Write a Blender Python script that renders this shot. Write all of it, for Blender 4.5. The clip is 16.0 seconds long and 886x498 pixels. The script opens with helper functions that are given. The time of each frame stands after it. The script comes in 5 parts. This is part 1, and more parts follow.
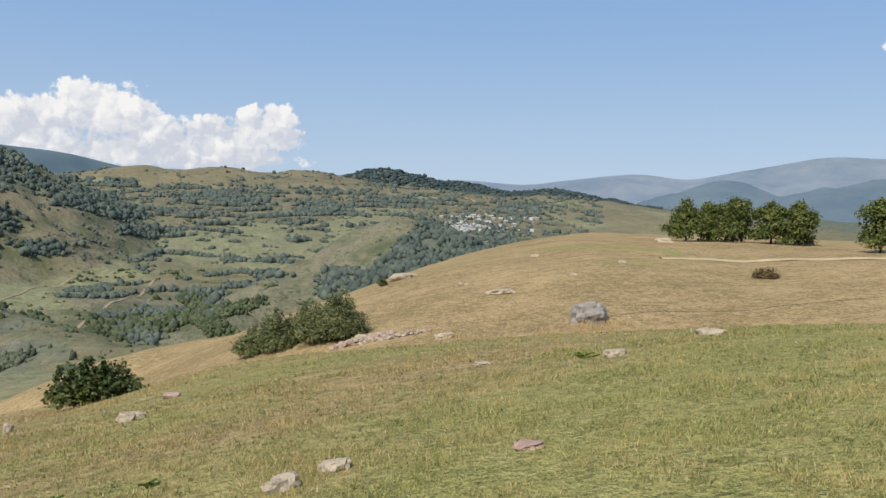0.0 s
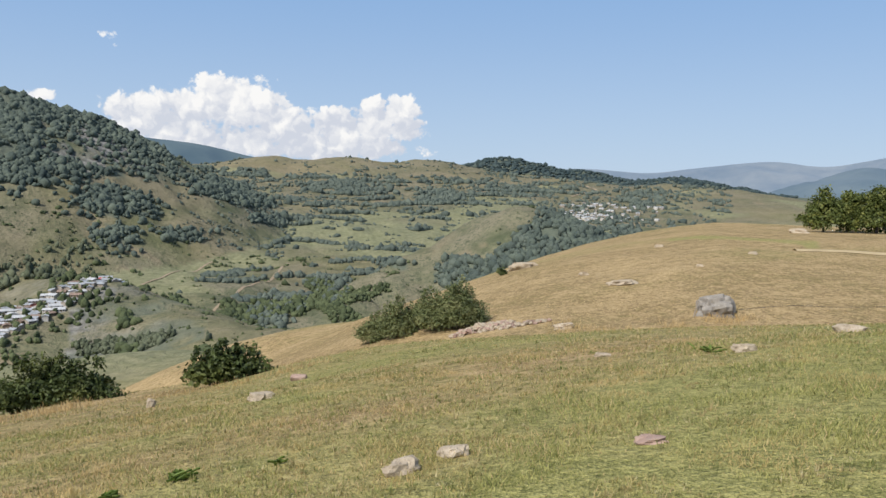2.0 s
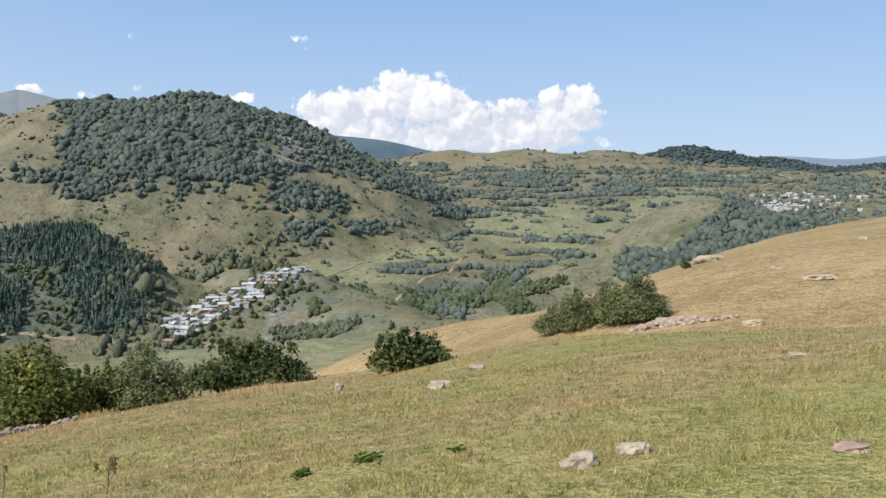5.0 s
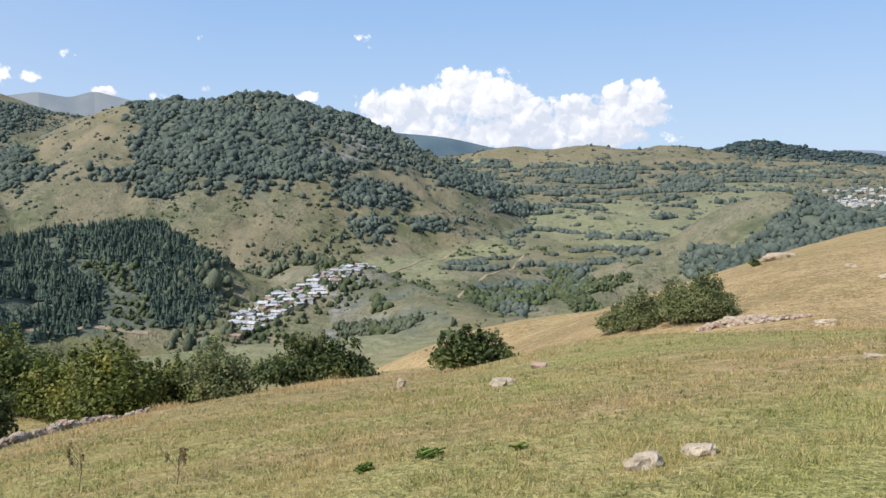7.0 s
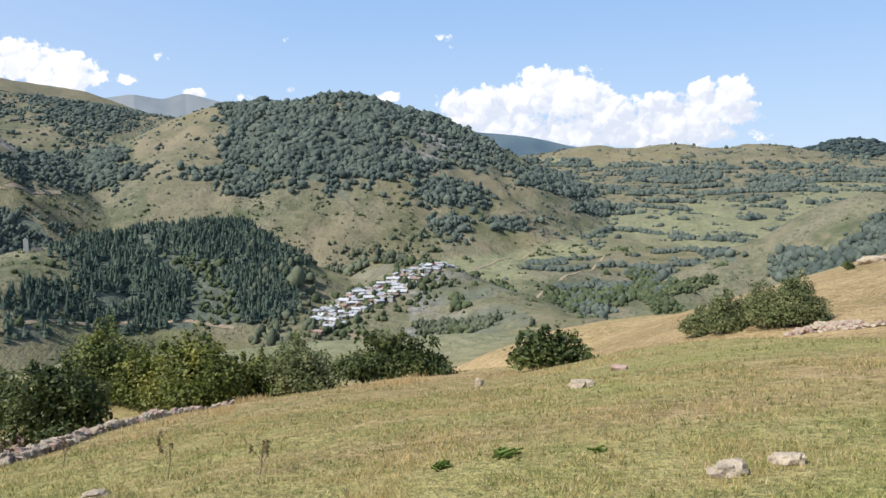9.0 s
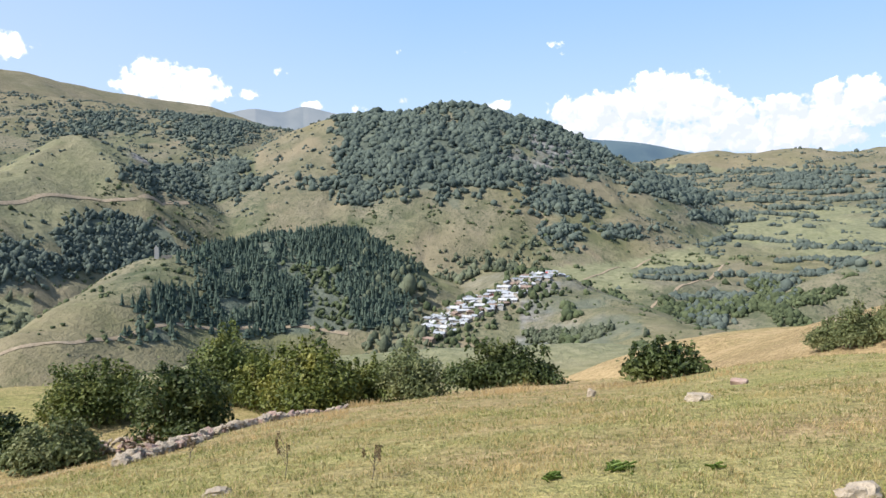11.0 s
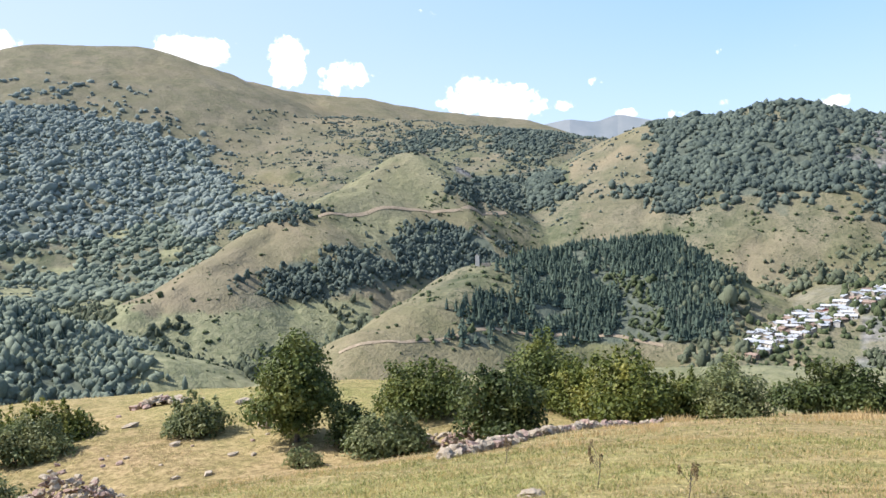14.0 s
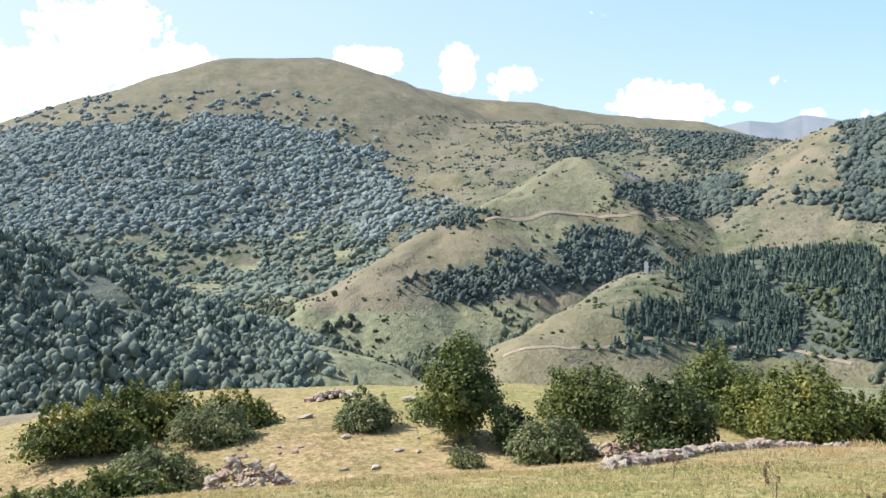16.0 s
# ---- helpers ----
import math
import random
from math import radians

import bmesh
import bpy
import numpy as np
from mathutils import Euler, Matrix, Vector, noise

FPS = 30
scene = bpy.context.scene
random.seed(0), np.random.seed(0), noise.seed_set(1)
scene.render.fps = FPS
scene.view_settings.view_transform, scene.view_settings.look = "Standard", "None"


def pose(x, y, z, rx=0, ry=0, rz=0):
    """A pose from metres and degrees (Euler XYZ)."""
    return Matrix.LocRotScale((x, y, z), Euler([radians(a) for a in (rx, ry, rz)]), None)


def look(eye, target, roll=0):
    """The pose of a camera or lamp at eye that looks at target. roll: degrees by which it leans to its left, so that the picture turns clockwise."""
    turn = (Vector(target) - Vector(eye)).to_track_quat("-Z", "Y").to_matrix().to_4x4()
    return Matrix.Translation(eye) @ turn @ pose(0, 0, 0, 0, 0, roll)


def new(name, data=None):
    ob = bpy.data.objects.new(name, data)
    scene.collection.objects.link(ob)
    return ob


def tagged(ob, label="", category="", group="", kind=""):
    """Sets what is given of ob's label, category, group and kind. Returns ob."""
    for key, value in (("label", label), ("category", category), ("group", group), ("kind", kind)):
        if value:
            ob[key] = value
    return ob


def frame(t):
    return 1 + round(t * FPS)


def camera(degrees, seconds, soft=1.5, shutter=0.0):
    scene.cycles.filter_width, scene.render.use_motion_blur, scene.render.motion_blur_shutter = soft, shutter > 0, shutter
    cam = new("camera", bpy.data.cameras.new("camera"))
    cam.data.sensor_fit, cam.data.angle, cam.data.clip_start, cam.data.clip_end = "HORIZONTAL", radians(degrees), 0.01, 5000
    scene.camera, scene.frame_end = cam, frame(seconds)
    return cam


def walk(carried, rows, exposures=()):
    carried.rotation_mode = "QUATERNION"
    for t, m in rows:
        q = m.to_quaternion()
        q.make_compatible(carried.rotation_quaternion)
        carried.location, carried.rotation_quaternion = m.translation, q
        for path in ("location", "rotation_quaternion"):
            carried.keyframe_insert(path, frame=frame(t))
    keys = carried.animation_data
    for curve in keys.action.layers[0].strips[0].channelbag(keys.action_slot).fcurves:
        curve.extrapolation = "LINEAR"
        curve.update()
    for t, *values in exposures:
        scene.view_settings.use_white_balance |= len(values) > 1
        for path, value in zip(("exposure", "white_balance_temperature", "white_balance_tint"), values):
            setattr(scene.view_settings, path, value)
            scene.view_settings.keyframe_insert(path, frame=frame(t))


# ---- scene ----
cam = camera(56.8, 16.0)


def aim(turn, tilt, lean):
    return pose(0, 0, 1.6, 0, 0, turn) @ pose(0, 0, 0, 90 + tilt) @ pose(0, 0, 0, 0, 0, lean)


PATH = [
    (0.0, aim(-21.11, -2.88, 1.07)),
    (0.5, aim(-19.01, -3.17, 1.14)),
    (1.0, aim(-16.91, -3.39, 1.19)),
    (1.5, aim(-14.84, -3.52, 1.24)),
    (2.0, aim(-12.74, -3.80, 1.06)),
    (2.5, aim(-10.66, -4.12, 0.63)),
    (3.0, aim(-8.03, -4.31, 0.52)),
    (3.5, aim(-5.43, -4.50, 0.52)),
    (4.0, aim(-3.15, -4.30, 0.27)),
    (6.5, aim(2.53, -4.81, 0.22)),
    (7.0, aim(4.00, -4.70, -0.06)),
    (7.5, aim(5.50, -4.54, 0.02)),
    (8.0, aim(6.77, -4.59, 0.07)),
    (10.5, aim(15.00, -4.48, -0.30)),
    (11.0, aim(17.29, -4.14, -0.47)),
    (11.5, aim(19.91, -3.89, -0.72)),
    (12.0, aim(23.00, -3.76, -0.95)),
    (12.5, aim(28.55, -4.27, -1.44)),
    (13.0, aim(32.98, -3.98, -1.89)),
    (13.5, aim(35.90, -3.43, -1.90)),
    (14.0, aim(38.99, -3.13, -1.61)),
    (14.5, aim(42.14, -2.65, -1.43)),
    (15.0, aim(45.18, -2.31, -1.51)),
    (15.5, aim(47.96, -2.21, -1.32)),
    (16.0, aim(50.54, -2.55, -1.16)),
]
walk(cam, PATH, exposures=[(0, 0.02, 6500, 10), (3.5, 0.16, 6450, 10), (8, 0.32, 6300, 11), (10.5, 0.5, 6330, 11), (12.5, 0.76, 6300, 12), (14.5, 0.80, 6230, 13), (16, 0.86, 6150, 13)])

# ---- world, sun ----
SUN_BEARING, SUN_HEIGHT = 128.0, 46.0
world = bpy.data.worlds.new("sky")
scene.world = world
world.use_nodes = True
wt = world.node_tree
wt.nodes.clear()
sky = wt.nodes.new("ShaderNodeTexSky")
sky.sky_type, sky.sun_disc = "NISHITA", False
sky.sun_elevation, sky.sun_rotation = radians(SUN_HEIGHT), radians(-SUN_BEARING)
sky.altitude, sky.air_density, sky.dust_density, sky.ozone_density = 1200, 1.15, 0.7, 1.6


# Cumulus heaps in the sky: bearing, height, half-width, half-height, all in degrees, and how thick.
CLOUDS = [
    (7.5, 4.5, 2.8, 2.2, 1), (4.9, 5.1, 3.2, 2.4, 1), (1.8, 5.8, 3.6, 2.3, 1), (-0.5, 5.4, 2.4, 1.8, 1), (-2.1, 4.3, 3.6, 1.8, 1), (-5.6, 4.4, 3.2, 1.6, 1),
    (-7.9, 5, 2.4, 1.8, 1), (-9.5, 5.5, 1.8, 1.5, 1), (-10.1, 4.5, 1.8, 1.2, 1), (3.4, 3.5, 6.3, 1.4, 1), (-4.4, 3.2, 7.9, 1.2, 1), (9.1, 9.1, 1.7, 0.7, 0.1),
    (11.9, 4.9, 1.4, 0.5, 0.36), (21.1, 4.9, 1.3, 0.5, 0.36), (-21.3, 3.3, 1, 0.35, 0.36), (-49.5, 10.3, 1.4, 1, 0.36), (55.6, 10.3, 2.8, 1.5, 1), (49.4, 9.9, 1.5, 2, 1),
    (45.5, 8.8, 2.1, 1.2, 1), (35.8, 7.2, 3.2, 1.6, 1), (39.7, 7, 2.8, 0.6, 0.36), (33.5, 6.7, 2, 1.5, 1), (30.3, 6.5, 1.6, 0.7, 0.36), (39.6, 12.8, 1.4, 0.7, 0.36),
    (73.4, 10.6, 4.3, 4, 1), (70.6, 12.5, 2.8, 2.2, 1), (77.4, 8.2, 4.4, 3, 1), (68.6, 10.2, 3.6, 1.3, 1), (26.2, 5.7, 1.7, 0.6, 0.5), (23.2, 5.6, 1.3, 0.5, 0.5),
    (19.6, 6.1, 1.5, 0.5, 0.5), (13.0, 5.8, 1.6, 0.6, 0.5), (9.7, 9.6, 1.4, 0.6, 0.3), (19.9, 9.4, 1.0, 0.4, 0.22), (15.6, 9.4, 0.9, 0.4, 0.22), (-11.6, 5.6, 0.9, 0.35, 0.36), (28.4, 8.0, 1.0, 0.5, 0.2), (46.9, 9.2, 0.7, 0.5, 0.36),
]


def wmath(op, a, b=0.0):
    nd = wt.nodes.new("ShaderNodeMath")
    nd.operation = op
    for sock, value in zip(nd.inputs, (a, b)):
        if isinstance(value, (int, float)):
            sock.default_value = value
        else:
            wt.links.new(value, sock)
    return nd.outputs[0]


coord = wt.nodes.new("ShaderNodeTexCoord")
axes = wt.nodes.new("ShaderNodeSeparateXYZ")
wt.links.new(coord.outputs["Generated"], axes.inputs[0])
east, north, up = axes.outputs
bearing_ = wmath("MULTIPLY", wmath("ARCTAN2", wmath("MULTIPLY", east, -1.0), north), 57.2958)
height_ = wmath("MULTIPLY", wmath("ARCSINE", up), 57.2958)
flat_ = wt.nodes.new("ShaderNodeCombineXYZ")
wt.links.new(bearing_, flat_.inputs[0])
wt.links.new(height_, flat_.inputs[1])


def sky_noise(scale, detail, dx=0.0, dy=0.0):
    shift = wt.nodes.new("ShaderNodeVectorMath")
    shift.inputs[1].default_value = (dx, dy, 0)
    wt.links.new(flat_.outputs[0], shift.inputs[0])
    nd = wt.nodes.new("ShaderNodeTexNoise")
    nd.noise_dimensions = "2D"
    nd.inputs["Scale"].default_value, nd.inputs["Detail"].default_value, nd.inputs["Roughness"].default_value = scale, detail, 0.54
    wt.links.new(shift.outputs[0], nd.inputs["Vector"])
    return nd.outputs["Fac"]


heap = None
for cb, ch, cw, ct, thick in CLOUDS:
    du = wmath("MULTIPLY", wmath("SUBTRACT", bearing_, cb), 1 / cw)
    dv = wmath("MULTIPLY", wmath("SUBTRACT", height_, ch), 1 / ct)
    body = wmath("SUBTRACT", thick, wmath("ADD", wmath("MULTIPLY", du, du), wmath("MULTIPLY", dv, dv)))
    heap = body if heap is None else wmath("MAXIMUM", heap, body)
heap = wmath("MAXIMUM", heap, -1.5)


def billow(scale, dx=0.0, dy=0.0):
    """Rounded heads, as the tops of cumulus have them: 1 in the middle of a head, 0 in the folds."""
    shift = wt.nodes.new("ShaderNodeVectorMath")
    shift.inputs[1].default_value = (dx, dy, 0)
    wt.links.new(bent.outputs[0], shift.inputs[0])
    nd = wt.nodes.new("ShaderNodeTexVoronoi")
    nd.voronoi_dimensions, nd.feature = "2D", "SMOOTH_F1"
    nd.inputs["Scale"].default_value, nd.inputs["Smoothness"].default_value, nd.inputs["Detail"].default_value, nd.inputs["Roughness"].default_value = scale, 0.35, 2.0, 0.45
    wt.links.new(shift.outputs[0], nd.inputs["Vector"])
    return wmath("SUBTRACT", 1.0, wmath("MULTIPLY", nd.outputs["Distance"], 1.25))


warp = wt.nodes.new("ShaderNodeCombineXYZ")
wt.links.new(wmath("MULTIPLY", wmath("SUBTRACT", sky_noise(0.9, 4, 3.0, 1.0), 0.5), 1.5), warp.inputs[0])
wt.links.new(wmath("MULTIPLY", wmath("SUBTRACT", sky_noise(0.9, 4, 7.0, 5.0), 0.5), 1.2), warp.inputs[1])
bent = wt.nodes.new("ShaderNodeVectorMath")
wt.links.new(flat_.outputs[0], bent.inputs[0])
wt.links.new(warp.outputs[0], bent.inputs[1])
heads = wmath("ADD", wmath("MULTIPLY", billow(0.42), 0.65), wmath("MULTIPLY", billow(1.1, 5.0, 2.0), 0.35))
dense = wmath("ADD", wmath("MULTIPLY", heap, 1.5), wmath("ADD", wmath("MULTIPLY", wmath("SUBTRACT", heads, 0.30), 1.5), wmath("MULTIPLY", wmath("SUBTRACT", sky_noise(1.7, 6, 9.0, 4.0), 0.5), 1.5)))
veil = wt.nodes.new("ShaderNodeMapRange")
veil.interpolation_type = "SMOOTHSTEP"
veil.inputs[1].default_value, veil.inputs[2].default_value = 0.0, 0.55
wt.links.new(dense, veil.inputs[0])
turned = wmath("SUBTRACT", heads, wmath("ADD", wmath("MULTIPLY", billow(0.42, 0.45, 0.5), 0.65), wmath("MULTIPLY", billow(1.1, 5.25, 2.3), 0.35)))
lit = wmath("ADD", wmath("MULTIPLY", turned, 0.9), wmath("ADD", wmath("MULTIPLY", wmath("SUBTRACT", heads, 0.5), 0.35), wmath("MULTIPLY", wmath("SUBTRACT", height_, 4.6), 0.13)))
tone = wt.nodes.new("ShaderNodeMapRange")
tone.inputs[1].default_value, tone.inputs[2].default_value = -0.40, 0.36
wt.links.new(lit, tone.inputs[0])
white = wt.nodes.new("ShaderNodeMix")
white.data_type = "RGBA"
white.inputs[6].default_value, white.inputs[7].default_value = (5.0, 5.3, 5.95, 1), (7.5, 7.45, 7.35, 1)
wt.links.new(tone.outputs[0], white.inputs[0])
def sky_mix(fac, a, c):
    nd = wt.nodes.new("ShaderNodeMix")
    nd.data_type = "RGBA"
    for sock, value in ((nd.inputs[0], fac), (nd.inputs[6], a), (nd.inputs[7], c)):
        if isinstance(value, tuple):
            sock.default_value = (*value, 1)
        else:
            wt.links.new(value, sock)
    return nd.outputs[2]


def climb(lo, hi, out_lo, out_hi):
    nd = wt.nodes.new("ShaderNodeMapRange")
    nd.interpolation_type = "SMOOTHSTEP"
    nd.inputs[1].default_value, nd.inputs[2].default_value, nd.inputs[3].default_value, nd.inputs[4].default_value = lo, hi, out_lo, out_hi
    wt.links.new(height_, nd.inputs[0])
    return nd.outputs[0]


# summer haze: the blue pales evenly all round towards the horizon
hazy = sky_mix(climb(-1, 17, 0, 1), (3.65, 4.72, 6.15), (2.0, 3.42, 5.75))
clear = sky_mix(climb(12, 50, 0.9, 0), sky.outputs[0], hazy)
toward = wt.nodes.new("ShaderNodeVectorMath")
toward.operation = "DOT_PRODUCT"
toward.inputs[1].default_value = (-math.sin(radians(SUN_BEARING)) * 0.95, math.cos(radians(SUN_BEARING)) * 0.95, 0.3)
wt.links.new(coord.outputs["Generated"], toward.inputs[0])
glare = wt.nodes.new("ShaderNodeMapRange")
glare.inputs[1].default_value, glare.inputs[2].default_value, glare.inputs[4].default_value = -0.25, 1.0, 0.75
wt.links.new(toward.outputs["Value"], glare.inputs[0])
clear = sky_mix(glare.outputs[0], clear, (4.65, 4.95, 5.9))  # the haze is paler towards the sun
heaven = wt.nodes.new("ShaderNodeMix")
heaven.data_type = "RGBA"
wt.links.new(veil.outputs[0], heaven.inputs[0])
wt.links.new(clear, heaven.inputs[6])
wt.links.new(white.outputs[2], heaven.inputs[7])
bg = wt.nodes.new("ShaderNodeBackground")
bg.inputs["Strength"].default_value = 0.12
wo = wt.nodes.new("ShaderNodeOutputWorld")
wt.links.new(heaven.outputs[2], bg.inputs[0])
wt.links.new(bg.outputs[0], wo.inputs[0])

sun = new("sun", bpy.data.lights.new("sun", "SUN"))
sun.data.energy, sun.data.angle, sun.data.color = 4.6, radians(0.53), (1.0, 0.95, 0.87)
sb, sh = radians(SUN_BEARING), radians(SUN_HEIGHT)
sun.matrix_world = look((-math.sin(sb) * math.cos(sh) * 100, math.cos(sb) * math.cos(sh) * 100, math.sin(sh) * 100), (0, 0, 0))


# ---- the lie of the land ----
def plan(bearing, dist):
    """Metres east and north from a bearing (degrees to the left of north) and a distance."""
    b = radians(bearing)
    return -math.sin(b) * dist, math.cos(b) * dist


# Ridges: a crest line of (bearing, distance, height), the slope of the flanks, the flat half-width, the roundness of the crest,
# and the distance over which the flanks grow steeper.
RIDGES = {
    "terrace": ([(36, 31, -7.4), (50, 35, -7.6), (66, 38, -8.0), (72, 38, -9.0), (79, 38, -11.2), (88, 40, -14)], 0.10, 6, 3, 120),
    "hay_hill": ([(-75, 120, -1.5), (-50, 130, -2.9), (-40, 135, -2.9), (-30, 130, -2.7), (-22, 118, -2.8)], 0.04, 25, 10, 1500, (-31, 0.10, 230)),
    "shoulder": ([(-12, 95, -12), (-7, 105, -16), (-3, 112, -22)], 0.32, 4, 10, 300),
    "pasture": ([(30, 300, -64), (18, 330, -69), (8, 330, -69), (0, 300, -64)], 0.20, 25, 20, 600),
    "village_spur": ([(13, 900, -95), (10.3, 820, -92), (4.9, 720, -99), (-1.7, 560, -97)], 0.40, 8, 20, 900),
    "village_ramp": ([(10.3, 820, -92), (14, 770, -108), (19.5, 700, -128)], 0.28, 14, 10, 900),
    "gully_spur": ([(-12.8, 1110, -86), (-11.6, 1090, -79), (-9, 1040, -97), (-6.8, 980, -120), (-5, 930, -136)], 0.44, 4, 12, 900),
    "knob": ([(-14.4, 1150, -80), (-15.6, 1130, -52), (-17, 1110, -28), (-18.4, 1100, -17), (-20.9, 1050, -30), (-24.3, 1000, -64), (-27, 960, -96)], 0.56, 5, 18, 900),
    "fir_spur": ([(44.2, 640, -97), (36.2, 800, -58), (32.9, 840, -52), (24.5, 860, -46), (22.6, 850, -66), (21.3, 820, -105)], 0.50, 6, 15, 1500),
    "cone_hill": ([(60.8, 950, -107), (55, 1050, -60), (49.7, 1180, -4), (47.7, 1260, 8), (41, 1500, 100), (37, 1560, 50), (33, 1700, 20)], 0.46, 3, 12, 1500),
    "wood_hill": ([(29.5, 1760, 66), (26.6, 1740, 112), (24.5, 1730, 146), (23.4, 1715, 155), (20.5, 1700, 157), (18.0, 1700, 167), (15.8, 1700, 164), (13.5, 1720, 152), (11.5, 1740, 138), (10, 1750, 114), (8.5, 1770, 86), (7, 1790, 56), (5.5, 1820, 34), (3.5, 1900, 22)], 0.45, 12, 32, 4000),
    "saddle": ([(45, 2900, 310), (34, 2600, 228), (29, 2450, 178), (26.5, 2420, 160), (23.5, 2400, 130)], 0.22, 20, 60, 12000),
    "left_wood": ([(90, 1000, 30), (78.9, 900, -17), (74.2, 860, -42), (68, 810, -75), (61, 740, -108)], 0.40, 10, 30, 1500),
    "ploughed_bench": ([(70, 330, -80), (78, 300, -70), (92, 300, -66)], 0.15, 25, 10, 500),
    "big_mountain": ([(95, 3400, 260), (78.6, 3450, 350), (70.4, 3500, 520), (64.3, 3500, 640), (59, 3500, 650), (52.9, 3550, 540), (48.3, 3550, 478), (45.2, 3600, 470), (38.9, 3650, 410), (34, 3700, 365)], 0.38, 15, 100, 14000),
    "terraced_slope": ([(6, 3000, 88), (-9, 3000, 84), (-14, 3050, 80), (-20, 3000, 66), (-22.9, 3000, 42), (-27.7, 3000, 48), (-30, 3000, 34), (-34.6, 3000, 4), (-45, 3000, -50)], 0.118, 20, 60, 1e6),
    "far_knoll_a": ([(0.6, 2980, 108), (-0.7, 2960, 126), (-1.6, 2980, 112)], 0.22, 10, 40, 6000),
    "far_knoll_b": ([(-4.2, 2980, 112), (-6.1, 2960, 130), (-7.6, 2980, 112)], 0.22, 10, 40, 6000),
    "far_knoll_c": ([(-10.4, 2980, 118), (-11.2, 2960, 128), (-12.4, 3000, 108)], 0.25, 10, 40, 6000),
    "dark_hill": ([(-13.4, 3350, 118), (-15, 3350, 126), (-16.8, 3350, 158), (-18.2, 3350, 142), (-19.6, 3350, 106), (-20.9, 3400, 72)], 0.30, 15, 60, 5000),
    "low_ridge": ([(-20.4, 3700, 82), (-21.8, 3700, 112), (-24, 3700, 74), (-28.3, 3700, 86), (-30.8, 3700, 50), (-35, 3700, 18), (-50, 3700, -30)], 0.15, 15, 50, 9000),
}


# Far ranges behind the land: crest lines alike, and how far their feet come forward.
RANGES = {
    "back_ridge": [(33, 4200, 60), (28, 4200, 250), (24, 4200, 350), (14, 4200, 350), (11.5, 4200, 336), (8.6, 4200, 266), (3.4, 4200, 232), (-0.5, 4250, 170), (-8, 4300, 80)],
    "bare_peaks": [(33, 4550, 420), (30, 4500, 455), (28.2, 4550, 440), (26.8, 4600, 478), (24.5, 4550, 430), (20, 4550, 380)],
    "wooded_range": [(-33, 4450, 20), (-36, 4450, 70), (-39, 4450, 168), (-40.5, 4450, 176), (-43, 4450, 120), (-46, 4400, 150), (-50, 4400, 190), (-60, 4400, 260)],
    "blue_range": [(-15, 4750, 110), (-21.8, 4750, 172), (-26.8, 4750, 142), (-32, 4750, 200), (-34.9, 4750, 220), (-37.4, 4750, 178), (-40.2, 4750, 224), (-46.2, 4700, 318), (-49.5, 4700, 292), (-60, 4700, 340)],
}


def wave(x, y, size, seed):
    """Smooth value noise in -1..1 over the plan, with cells of that size."""
    gx, gy = x / size + seed * 17.3, y / size - seed * 9.7
    ix, iy = np.floor(gx), np.floor(gy)
    fx, fy = gx - ix, gy - iy
    fx, fy = fx * fx * (3 - 2 * fx), fy * fy * (3 - 2 * fy)

    def corner(a, b):
        h = np.sin(a * 127.1 + b * 311.7 + seed * 74.7) * 43758.5453
        return 2 * (h - np.floor(h)) - 1
    return (corner(ix, iy) * (1 - fx) + corner(ix + 1, iy) * fx) * (1 - fy) + (corner(ix, iy + 1) * (1 - fx) + corner(ix + 1, iy + 1) * fx) * fy


def rough(x, y, size, seed, octaves=4):
    return sum(wave(x, y, size / 2 ** k, seed + k) / 2 ** k for k in range(octaves))


def ridge_height(x, y, crest, slope, flat, round_, reach, plunge=None):
    best = np.full(x.shape, -1e9)
    pts = [(*plan(b, d), z) for b, d, z in crest]
    for (ax, ay, az), (bx, by, bz) in zip(pts, pts[1:]):
        ux, uy = bx - ax, by - ay
        s = np.clip(((x - ax) * ux + (y - ay) * uy) / (ux * ux + uy * uy), 0, 1)
        d = np.maximum(np.hypot(x - ax - s * ux, y - ay - s * uy) - flat, 0)
        best = np.maximum(best, az + (bz - az) * s - slope * (np.sqrt(d * d + round_ * round_) - round_) - d * d / reach)
    if plunge:  # the end of the ridge drops to the left of a bearing
        b = radians(plunge[0])
        side = np.maximum(-(x * math.cos(b) + y * math.sin(b)), 0)
        best = best - plunge[1] * side - side * side / plunge[2]
    return best


RIDGE_NAMES = list(RIDGES)


